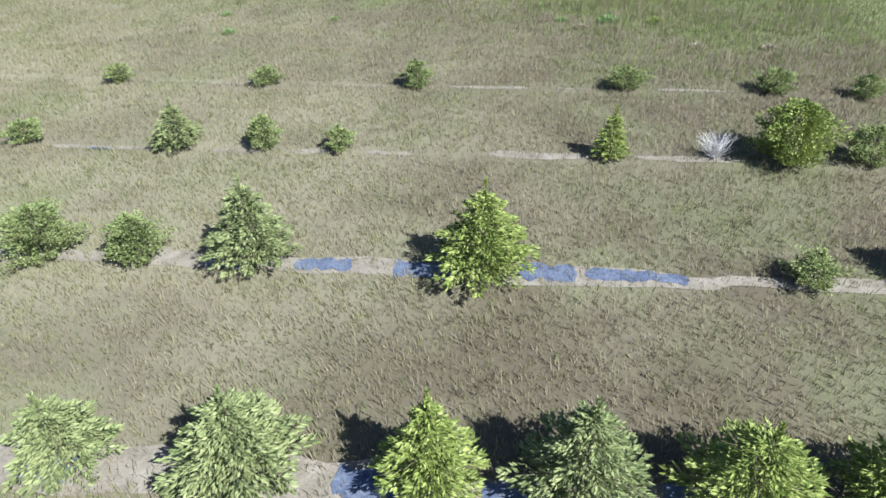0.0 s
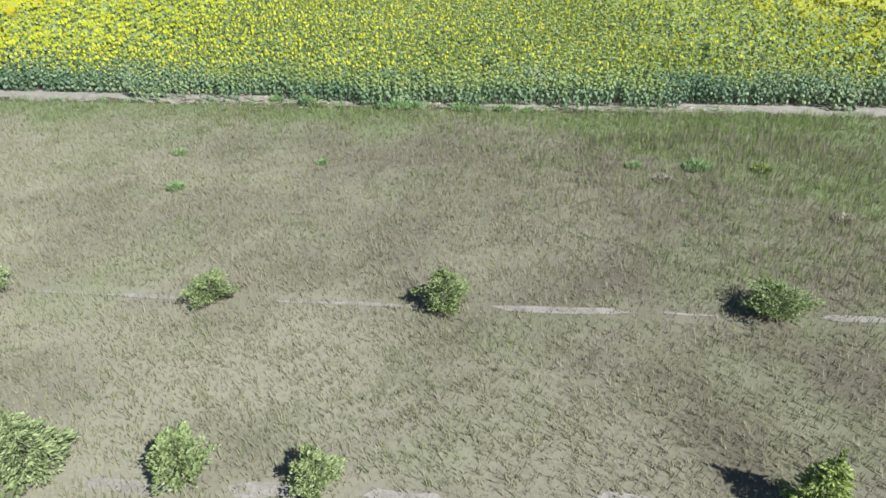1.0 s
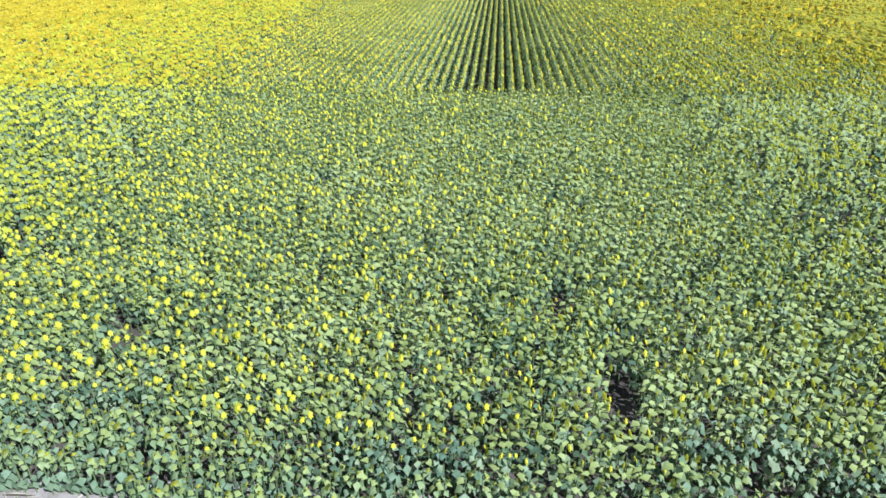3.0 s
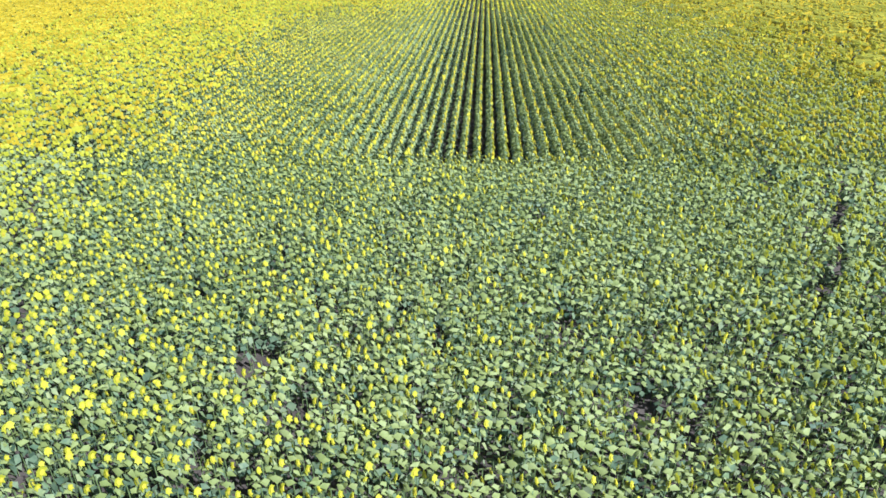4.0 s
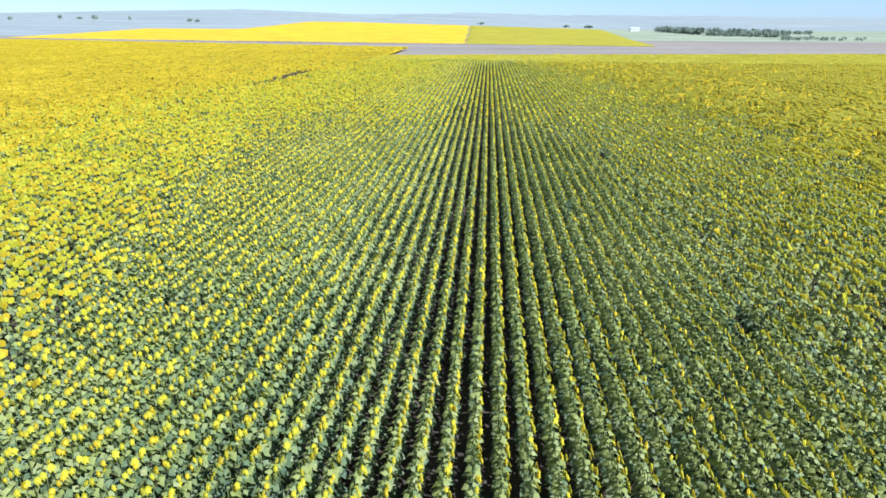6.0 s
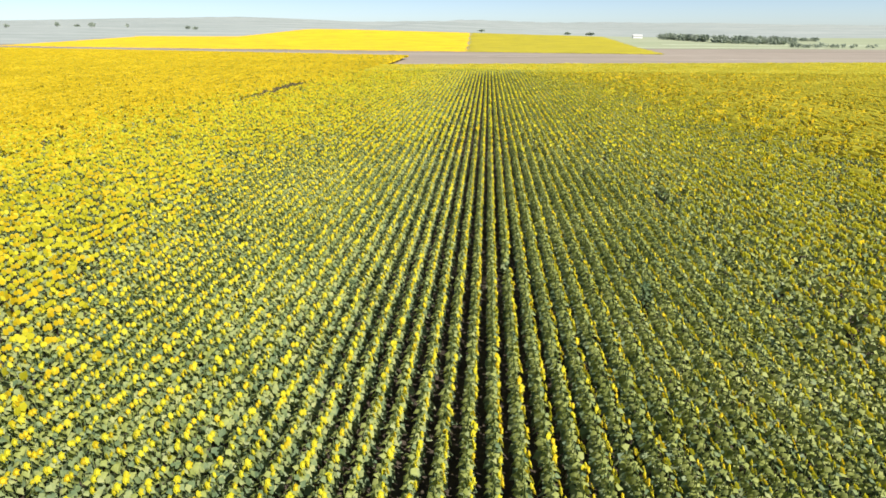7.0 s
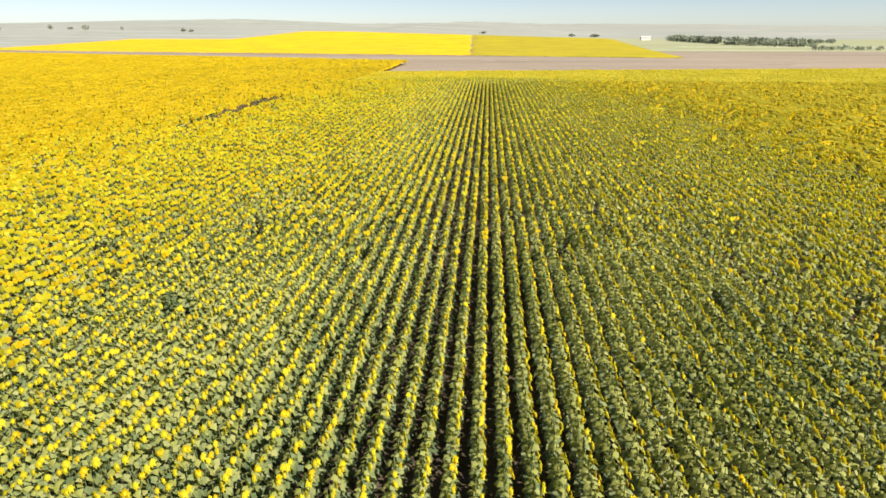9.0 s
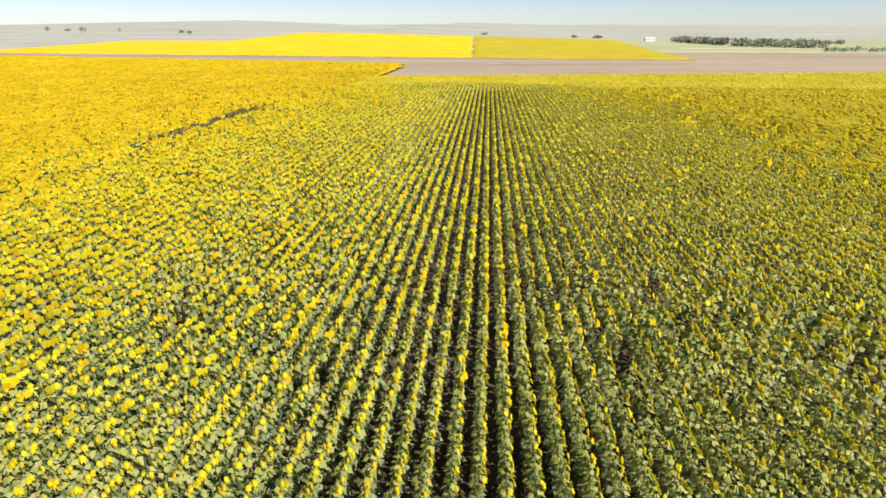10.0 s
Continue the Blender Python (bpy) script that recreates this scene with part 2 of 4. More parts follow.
MEADOW = sward()
meadow = sheet("meadow", MEADOW, steps((-260, -60, 12), (-60, 60, 200), (60, 260, 12)), steps((-120, 0, 8), (0, 47.6, 100)), 0.01)
spot = np.empty(len(meadow.data.vertices) * 3, np.float32)
meadow.data.vertices.foreach_get("co", spot)
spot = spot.reshape(-1, 3)
for name, field in (("green", green_part), ("brown", brown_part), ("pale", pale_part)):
    meadow.data.attributes.new(name, "FLOAT", "POINT").data.foreach_set("value", field(spot[:, 0], spot[:, 1]).astype(np.float32))
tagged(meadow, "dry straw-coloured meadow with brown and green patches", "meadow", kind="structure")


def edge(x):
    """Where the crop begins."""
    return 47.55 + 0.3 * np.sin(x * 0.45 + 1) + 0.25 * np.sin(x * 1.3) + 0.9 / (1 + np.exp((x + 11.5) / 1.2)) + 0.8 / (1 + np.exp((5.5 - x) / 0.6))


def field_end(x):
    return np.where(x < -44, 343 - 0.32 * (x + 45), 284 + 0.16 * (x + 14))


tagged(sheet("field_soil", SOIL, steps((-420, -80, 30), (-80, 60, 60), (60, 240, 20)), steps((47.2, 460, 120)), 0.02,
             inside=lambda x, y: y < field_end(x) + 0.6), "bare brown soil under the sunflower rows", "soil", kind="structure")
tagged(ribbon("soil_margin", PALE_SOIL, -60, 60, 48.45, 0.95, 0.03, 0.2, 0.22), "pale bare strip of soil along the crop", "soil", kind="structure")
for x0, x1, y, half in ((-14, 24, 8.0, 0.5), (-22, -8.5, 15.0, 0.28), (-8, 9.5, 15.15, 0.38), (9, 24, 15.4, 0.26), (-15, -10.6, 22.0, 0.2), (-8.4, -6.2, 22.1, 0.16), (-5.2, -3.2, 22.25, 0.22),
                        (-2.2, -0.4, 22.3, 0.18), (2.4, 6.4, 22.55, 0.32), (7.8, 11.9, 22.7, 0.22), (-14.6, -9.2, 28.9, 0.12), (-6.6, -2.2, 29.05, 0.1), (0.2, 4.5, 29.3, 0.16), (5.2, 7.2, 29.35, 0.1), (9.8, 13.4, 29.5, 0.14)):
    tagged(ribbon("soil_strip", PALE_SOIL, x0, x1, y, half * (0.85 if y > 26 else 0.85 if y > 20 else 1), 0.03, 0.06), "pale bare strip of soil along the saplings", "soil", kind="structure")


def fallow_inside(x, y):
    return (y > field_end(x) + 0.6) & (y < 560) & (x > -450)


tagged(sheet("fallow_field", FALLOW, steps((-600, 700, 130)), steps((270, 520, 70)), 0.05, inside=fallow_inside),
       "pinkish brown fallow strip behind the sunflowers", "field", kind="structure")
tagged(sheet("pasture", PASTURE, steps((60, 900, 60)), steps((480, 900, 60)), 0.09), "pale green far pasture", "field", kind="structure")


# ---- sunflower shapes ----
def disc_ring(radius, sides, depth, phase=0.0):
    a = np.arange(sides) * 2 * np.pi / sides + phase
    return np.stack([np.full(sides, depth), radius * np.cos(a), radius * np.sin(a)], 1)


def head_shape(sides):
    """A flower head facing +x round the origin, with a ragged ring of petals: petals 0, seed disc 1, green back 2."""
    outer = disc_ring(0.115, sides, 0.012)
    jag = np.where(np.arange(sides) % 2, 0.76, 1.06) + 0.1 * np.sin(np.arange(sides) * 2.6)
    outer *= np.stack([np.ones(sides), jag, jag], 1)
    outer[1::2, 0] -= 0.02
    m, base = 5, sides + 1
    v = [outer, [[-0.01, 0, 0]], disc_ring(0.055, m, 0.014), disc_ring(0.085, m, -0.03), [[0.02, 0, 0]], [[-0.06, 0, 0]]]
    front, back = base + 2 * m, base + 2 * m + 1
    f = [[sides, i, (i + 1) % sides] for i in range(sides)] + [[front, base + i, base + (i + 1) % m] for i in range(m)] + [[back, base + m + (i + 1) % m, base + m + i] for i in range(m)]
    return np.concatenate([np.asarray(p, float) for p in v]), np.array(f), np.array([0] * sides + [1] * m + [2] * m)


def tip(v, tilt):
    """Nod a head forward by tilt."""
    c, s = math.cos(tilt), math.sin(tilt)
    return np.stack([v[:, 0] * c + v[:, 2] * s, v[:, 1], -v[:, 0] * s + v[:, 2] * c], 1)


def leaf_shape(length, width, droop, full):
    """A heart-shaped leaf along +x, folded along its midrib, the tip hanging."""
    if full:
        v = np.array([(0, 0, 0), (0.3 * length, width / 2, -0.02), (0.34 * length, -width / 2, -0.02), (0.52 * length, 0, 0.05 * length), (length, 0, -droop)])
        return v, np.array([(0, 3, 1), (0, 2, 3), (1, 3, 4), (3, 2, 4)])
    v = np.array([(0, 0, 0), (0.4 * length, width / 2, -0.02), (0.4 * length, -width / 2, -0.02), (length, 0, -droop)])
    return v, np.array([(0, 3, 1), (0, 2, 3)])


def turned(v, angle):
    c, s = math.cos(angle), math.sin(angle)
    return np.stack([v[:, 0] * c - v[:, 1] * s, v[:, 0] * s + v[:, 1] * c, v[:, 2]], 1)


def leaned(v, roll, pitch):
    c, s = math.cos(roll), math.sin(roll)
    v = np.stack([v[:, 0], v[:, 1] * c - v[:, 2] * s, v[:, 1] * s + v[:, 2] * c], 1)
    c, s = math.cos(pitch), math.sin(pitch)
    return np.stack([v[:, 0] * c + v[:, 2] * s, v[:, 1], -v[:, 0] * s + v[:, 2] * c], 1)


def plant_leaves(r, count, full, across=1.0, low=0.3, broad=1.0):
    """Leaves up the stem: the upper ones small and nearly level, the lower ones broad and hanging; across: how far they reach along x."""
    for k in range(count):
        up = (k + 0.6) / count
        length, width = broad * (0.27 + 0.1 * r.random() - 0.13 * up), broad * (0.25 + 0.1 * r.random() - 0.09 * up)
        v, f = leaf_shape(length, width, length * r.uniform(0.15, 0.5), full and 2 * k >= count)
        v = leaned(v, r.gauss(0, 0.35), r.uniform(0.25, 1.1) * (1.2 - 0.95 * up)) + (0.05, 0, 0)
        yield turned(v, k * 2.4 + 1.2 * r.random()) * (across, 1.9 - across, 1) + (0, 0, low + (1.4 - low) * up), f


def plant_shape(seed, count, full, across=1.0, edge_plant=False):
    """One sunflower as arrays, 1.5 m high, its head facing +x: petals 0, disc 1, sepals 2, leaf 3, stem 4, young leaf
    5, golden petals 6, darker leaf 7, head back 8, lemon petals 9.
    """
    r = random.Random(seed)
    pieces = []
    long_row = across < 1 and not edge_plant
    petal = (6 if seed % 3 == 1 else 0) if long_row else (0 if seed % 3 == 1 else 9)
    if full:
        v, f, w = head_shape(12)
        v = tip(v, r.uniform(-0.6, 0.15)) * r.choice((0.7, 0.8, 0.95, 1.05) if long_row else (0.76, 0.86, 0.96, 1.08)) * (0.62 if edge_plant else 1)
        v[:, 1] *= r.uniform(0.82, 1.0)
        pieces.append((v + (0.16 + 0.05 * r.random(), 0, 1.38 + r.uniform(-0.06, 0.08)), f, np.where(w == 0, petal, w)))
    else:
        # a longer piece of the row, with two plain heads
        for k in (-0.1, 0.1):
            front, back = disc_ring(0.12, 5, 0.0, r.random()), disc_ring(0.128, 4, -0.03, r.random())
            v = tip(np.concatenate([front, back]), r.uniform(-0.6, 0.1)) * (r.uniform(0.85, 1.2) if long_row else r.uniform(0.66, 0.94)) + (0.17, k + r.uniform(-0.04, 0.04), 1.42 + r.uniform(-0.06, 0.06))
            pieces.append((v, np.array([(0, 1, 2), (0, 2, 3), (0, 3, 4), (5, 7, 6), (5, 8, 7)]), np.array([petal, petal, petal, 8, 8])))
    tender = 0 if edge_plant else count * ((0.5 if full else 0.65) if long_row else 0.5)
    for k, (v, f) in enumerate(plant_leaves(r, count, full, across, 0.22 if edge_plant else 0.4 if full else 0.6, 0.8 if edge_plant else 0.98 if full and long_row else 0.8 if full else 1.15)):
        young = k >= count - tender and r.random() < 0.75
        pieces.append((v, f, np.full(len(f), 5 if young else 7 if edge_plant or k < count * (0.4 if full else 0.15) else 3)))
    if full:
        a = np.arange(3) * 2.094
        ring = np.stack([0.017 * np.cos(a), 0.017 * np.sin(a), 0 * a], 1)
        v = np.concatenate([ring, ring * 0.8 + (0.0, 0, 1.42)])
        f = np.array([(i, (i + 1) % 3, 3 + i) for i in range(3)] + [((i + 1) % 3, 3 + (i + 1) % 3, 3 + i) for i in range(3)])
        pieces.append((v, f, np.full(6, 4)))
    return joined(pieces)


CROP = [PETAL, DISC, SEPAL, LEAF, STEM, YOUNG_LEAF, GOLDEN_PETAL, DARK_LEAF, HEAD_BACK, LEMON_PETAL]
FACING = math.atan2(-0.1, 0.99)

# bare spots in the crop: x, y, half-width across, half-length along
HEADLAND_GAPS = [(-0.9, 52.3, 0.35, 1.6), (-12.1, 66.0, 0.7, 0.8), (-6.4, 60.3, 0.6, 0.5), (-15.1, 54.2, 0.7, 0.7), (12.4, 63.0, 0.8, 0.8), (5.0, 71.0, 0.5, 0.4),
                 (-3.2, 68.4, 0.5, 0.7), (-10.4, 64.2, 0.45, 0.6), (-1.7, 64.9, 0.5, 0.6), (-9.4, 75.9, 0.7, 0.6), (-3.7, 76.6, 0.4, 0.9), (-24.5, 72.0, 0.8, 0.7), (-2.0, 57.0, 0.5, 0.5)]
ROW_GAPS = [(0.45, 97.6, 0.5, 1.0), (3.7, 103.2, 0.4, 0.7), (-4.5, 111.6, 0.5, 1.0), (-10.3, 115.0, 0.45, 0.9), (-6.7, 149.5, 0.4, 1.3), (-19.7, 84.9, 1.0, 0.5),
            (10.8, 126.4, 0.7, 0.9), (8.7, 176.0, 0.7, 1.5), (-1.1, 141.8, 0.5, 1.0), (0.3, 129.9, 0.5, 1.0), (-26.6, 132.8, 0.8, 0.8), (-33.9, 139.6, 0.8, 0.8),
            (-3.8, 135.1, 0.35, 1.2), (2.2, 142.3, 0.5, 1.0), (-21.5, 98.0, 0.9, 0.6), (-25.0, 118.0, 0.8, 0.7), (-13.5, 131.0, 0.3, 0.7)]
TRACK = [(-49.4, 187.0, 0.6, 9.0), (-49.4, 201.0, 1.1, 10.0), (-49.0, 216.0, 0.8, 10.0), (-48.8, 230.0, 0.55, 9.0)]


def keep_crop(x, y):
    ok = (y > edge(x)) & (y < field_end(x)) & (x < 230) & (rng.random(len(x)) > np.where(y < 82.4, 0.1, 0.02))
    for gx, gy, rx, ry in HEADLAND_GAPS + ROW_GAPS + TRACK:
        ok &= ((x - gx) / rx) ** 2 + ((y - gy) / ry) ** 2 > 1
    return ok


def lane(y):
    """Middle of the stretch over which the rows are seen closest."""
    return -3.5 - 0.128 * (np.clip(y, 40, 140) - 38)


ROW, SKEW = 0.71, -0.0085


def headland(x, y):
    """Both ends of the field are sown across the long rows."""
    return (y < 82.4) | ((y > 250) & (x > -44))


def crop_places(x0, x1, y0, y1, gap):
    """Stations along the rows: rows run with x in the headlands and with y between them."""
    out = []
    for cross in (True, False):
        if cross:
            gx, gy = np.meshgrid(np.arange(x0, x1, gap), np.arange(47.5 + math.ceil((y0 - 47.5) / ROW) * ROW, y1, ROW))
            side, along = gy, gx
        else:
            first = -8.525 + math.floor((x0 + 8.525) / ROW) * ROW
            gx, gy = np.meshgrid(np.arange(first, x1, ROW), np.arange(y0, y1, gap))
            gx = gx + SKEW * (gy - 84)
            side, along = gx, gy
        side = side + rng.normal(0, 0.03 if cross else 0.02, gx.shape)
        along = along + rng.uniform(-0.35, 0.35, gx.shape) * gap
        p = np.stack([along, side] if cross else [side, along], -1).reshape(-1, 2)
        out.append(p[headland(p[:, 0], p[:, 1]) == cross])
    return np.concatenate(out)


def crop_mesh(name, xy, shapes, label, edge_shapes=(), uneven=0.05):
    pieces = []
    # the first half of the shapes is for the headland, the slimmer second half for the long rows
    half = len(shapes) // 2
    kind = rng.integers(0, half, len(xy)) + half * ~headland(xy[:, 0], xy[:, 1])
    # few flowers stand out along the field's edge
    if edge_shapes:
        outer = xy[:, 1] - edge(xy[:, 0]) < 2.1 + 0.7 * np.sin(xy[:, 0] * 0.8) + rng.normal(0, 0.4, len(xy))
        kind = np.where(outer, len(shapes) + rng.integers(0, len(edge_shapes), len(xy)), kind)
    for k, (v, f, w) in enumerate([*shapes, *edge_shapes]):
        p = xy[kind == k]
        n = len(p)
        place = np.concatenate([p, np.full((n, 1), 0.02)], 1)
        size = rng.normal(1.0, np.where(p[:, 1] > 82.3, uneven, 0.105), n).clip(0.65, 1.25)
        # the outermost plants of the field stay small
        size *= 0.88 + 0.12 * np.clip((p[:, 1] - edge(p[:, 0])) / 2.5, 0, 1)
        turn = FACING + rng.normal(0, 0.34, n)
        pieces.append(scatter(v, f, w, place, turn, size, np.full(n, 1.06)))
    v, f, w = joined(pieces)
    ob = new(name, mesh_of(name, v, f, CROP, w))
    return tagged(ob, label, "sunflowers", kind="stuff")


# crop: close stretch, flanks and far reaches
def detailed_area(x, y):
    left = np.minimum(-38 - 0.78 * (y - 47), -4.0 - 0.845 * (y - 5))
    right = np.maximum(31 + 0.6 * (y - 47), 4 + 0.62 * (y - 5))
    return (x > left) & (x < right)


def close_by(x, y):
    """Half-width of the stretch that is built plant by plant: wider along the field's edge."""
    return 15.5 + 12 / (1 + np.exp((y - 54 - 0.2 * np.sin(x)) / 1.2))


near = crop_places(-42, 34, 47, 152, 0.205)
near = near[(near[:, 1] + rng.uniform(0, 16, len(near)) < 152) & (np.abs(near[:, 0] - lane(near[:, 1])) + rng.uniform(-3.5, 3.5, len(near)) < close_by(near[:, 0], near[:, 1])) & keep_crop(near[:, 0], near[:, 1])]
depth = np.where((near[:, 0] > -17) & (near[:, 0] < 9), near[:, 1] - edge(near[:, 0]), 99)
front = depth <= np.sort(depth)[295]
FRONT_PLANTS, near = near[front], near[~front]
crop_mesh("sunflower_crop", near, [plant_shape(k, 12 if k < 8 else 11, True, 1.28 if k < 8 else 0.95) for k in range(16)], "dense flowering sunflowers in rows with broad green leaves", [plant_shape(90 + k, 16, True, 0.9, True) for k in range(6)])

def mid_reach(y):
    return np.interp(y, (150, 200, 250, 256, 262), (52, 45, 36, 36, 0))


mid = crop_places(-72, 62, 47, 262, 0.4)
aside = np.abs(mid[:, 0] - lane(mid[:, 1]))
mid = mid[((aside + rng.uniform(-3.5, 3.5, len(mid)) >= close_by(mid[:, 0], mid[:, 1])) | (mid[:, 1] + rng.uniform(0, 16, len(mid)) >= 152)) & (aside + rng.uniform(0, 24, len(mid)) < mid_reach(mid[:, 1]))
          & keep_crop(mid[:, 0], mid[:, 1]) & detailed_area(mid[:, 0], mid[:, 1])]
crop_mesh("sunflower_crop", mid, [plant_shape(20 + k, 8, False, 1.2 if k < 8 else 0.84) for k in range(16)], "flowering sunflowers in rows farther off")


def ridge(r, length):
    """The closed canopy of a piece of far row: a bent strip with sloping flanks."""
    ends = []
    for y in (-0.5 * length - 0.04, 0.5 * length + 0.04):
        w, z = 0.25 * r.uniform(0.93, 1.07), 1.43 + r.uniform(-0.025, 0.025)
        ends += [(-w, y, 1.1), (-0.09, y, z), (0.09, y, z), (w, y, 0.9)]
    # the west flank takes the paler head_back colour to brighten its unlit side
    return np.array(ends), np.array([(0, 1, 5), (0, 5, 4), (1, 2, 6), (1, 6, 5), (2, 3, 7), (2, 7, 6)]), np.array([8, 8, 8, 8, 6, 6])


def far_shape(seed, length, cross):
    """A piece of a far row: heads side by side along a ridge of leaves; cross: the row runs with x."""
    r = random.Random(seed)
    pieces = []
    count = 3
    for k in range(count):
        at = ((k + 0.5) / count - 0.5) * length + r.uniform(-0.06, 0.06)
        v = disc_ring(0.13, 4, 0.0, r.random()) * (1, length / count / 0.23, 1)
        v = tip(v, r.uniform(-0.45, 0.1)) + ((at, r.uniform(-0.15, 0.15), 0) if cross else (0.15, at, 0)) + np.array((0, 0, 1.4 + r.uniform(-0.04, 0.05)))
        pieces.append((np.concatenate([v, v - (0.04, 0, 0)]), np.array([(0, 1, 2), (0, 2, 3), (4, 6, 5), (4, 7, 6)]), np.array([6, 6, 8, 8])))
    v, f, w = ridge(r, length)
    pieces.append((v[:, (1, 0, 2)] if cross else v, f, w))
    return joined(pieces)


far = crop_places(-340, 200, 47, 300, 1.5)
aside = np.abs(far[:, 0] - lane(far[:, 1]))
close = aside + rng.uniform(0, 24, len(far)) < mid_reach(far[:, 1])
far = far[~close & keep_crop(far[:, 0], far[:, 1]) & detailed_area(far[:, 0], far[:, 1])]
crop_mesh("sunflower_crop", far, [far_shape(50 + k, 1.5, k < 4) for k in range(8)], "far yellow sunflower rows", uneven=0.03)
last = crop_places(-340, 200, 300, 442, 2.3)
last = last[keep_crop(last[:, 0], last[:, 1]) & detailed_area(last[:, 0], last[:, 1])]
crop_mesh("sunflower_crop", last, [far_shape(70 + k, 2.3, k < 4) for k in range(8)], "yellow sunflower rows at the far end of the field", uneven=0.03)

# the rest of the field, off to both sides
CANOPY = material("crop_canopy", [(0.05, 0.075, 0.03), (0.1, 0.125, 0.04), (0.2, 0.18, 0.03), (0.08, 0.11, 0.04)], 0.4, 2.5, 0.8, bump=0.5, spread=(0.36, 0.64))
tagged(sheet("crop_canopy", CANOPY, steps((-420, 240, 330)), steps((47.5, 440, 200)), 1.0, 0.4, lambda x, y: (y < field_end(x) - 2) & (y > edge(x) + 1) & ~detailed_area(x, y)),
       "closed canopy of the outlying sunflower field", "field", kind="structure")

# ---- far fields ----
def far_yellow(x, y):
    return (y > 423 - 0.21 * (x + 37)) & (y < 800) & (x < -26.5 - 0.03 * (y - 468)) & (x > -330 - 0.25 * (y - 512))


def far_olive(x, y):
    return (y > 423 - 0.26 * (x + 37)) & (y < 800) & (x > -25.5 - 0.03 * (y - 468)) & (x < 68 + 0.085 * (y - 398))


for tag, mat, where, words in (("far_field", FAR_YELLOW, far_yellow, "bright yellow sunflower field on a far swell"), ("far_field", FAR_OLIVE, far_olive, "olive yellow sunflower field on a far swell")):
    tagged(sheet(tag, mat, steps((-430, 180, 245)), steps((395, 805, 165)), 0.35, 0.2, where), words, "field", kind="structure")

# pale mown strips and bare tracks far off
MOWN = material("mown_strip", [(0.33, 0.37, 0.24), (0.42, 0.45, 0.31)], 0.02, 0.4, 0.95)
BARE = material("bare_track", [(0.36, 0.31, 0.25), (0.46, 0.41, 0.34)], 0.03, 0.6, 0.95)
for surface, x0, x1, y, half, words in ((MOWN, 70, 190, 500, 7, "pale mown strip across the far pasture"), (MOWN, 105, 330, 560, 9, "pale mown strip across the far pasture"),
                                        (BARE, -20, 12, 367, 1.6, "pale bare track in the fallow field"), (BARE, 4, 20, 319, 0.9, "pale bare track in the fallow field"), (BARE, 74, 92, 350, 1.4, "pale bare track in the fallow field")):
    tagged(ribbon("field_strip", surface, x0, x1, y, half, 0.16, 0.5, 4.0), words, "field", kind="structure")

# ---- meadow grass ----
def tuft_shape(seed, blades, tall, lean, spread=2.6):
    r = random.Random(seed)
    v, f = [], []
    for k in range(blades):
        a, b = r.uniform(0, 6.28), spread * r.uniform(0.02, 0.09)
        bx, by = b * math.cos(a), b * math.sin(a)
        h, w = tall * r.uniform(0.5, 1.3), 0.011
        tx, ty = bx + lean * h * math.cos(a), by + lean * h * math.sin(a)
        v += [(bx - w * math.sin(a), by + w * math.cos(a), 0), (bx + w * math.sin(a), by - w * math.cos(a), 0), (tx, ty, h)]
        f.append((3 * k, 3 * k + 1, 3 * k + 2))
    return np.array(v), np.array(f), np.zeros(blades, int)


def grass_mesh(name, xy, tall, mat, label, blades=4, lean=0.42):
    pieces = []
    kind = rng.integers(0, 5, len(xy))
    for k in range(5):
        p = xy[kind == k]
        n = len(p)
        v, f, w = tuft_shape(k + 3, blades, tall, lean)
        pieces.append(scatter(v, f, w, np.concatenate([p, np.full((n, 1), 0.01)], 1), rng.uniform(0, 6.28, n), rng.uniform(0.6, 1.5, n)))
    v, f, w = joined(pieces)
    return tagged(new(name, mesh_of(name, v, f, [mat])), label, "grass", kind="stuff")


xy = np.stack([rng.uniform(-34, 32, 145000), rng.uniform(2, 47.6, 145000)], 1)
open_ground = (xy[:, 0] > -14 - 0.75 * (xy[:, 1] - 4)) & (xy[:, 0] < 15 + 0.7 * (xy[:, 1] - 4))
for y, half in ((8.0, 0.4), (15.1, 0.4), (22.3, 0.34), (29.2, 0.28)):
    open_ground &= (np.abs(xy[:, 1] - y) > half) | (rng.random(len(xy)) < 0.3)
xy = xy[open_ground]
lot, green, brown = rng.random(len(xy)), 0.06 + 0.9 * green_part(xy[:, 0], xy[:, 1]), 0.6 * brown_part(xy[:, 0], xy[:, 1])
BROWN = material("brown_weeds", [(0.205, 0.166, 0.105), (0.275, 0.223, 0.15), (0.355, 0.293, 0.21)], 0.3, 5, 0.9, 0.3, through_light=0.3)
LUSH_GRASS = material("lush_grass", [(0.19, 0.24, 0.065), (0.28, 0.33, 0.1), (0.37, 0.4, 0.15)], 0.5, 4, 0.9, 0.3, through_light=0.5)
grass_mesh("green_grass", xy[lot < green], 0.15, GREEN_GRASS, "greener grass along the crop margin")
grass_mesh("brown_weeds", xy[(lot >= green) & (lot < green + brown)], 0.18, BROWN, "taller brown dried weeds in the meadow")
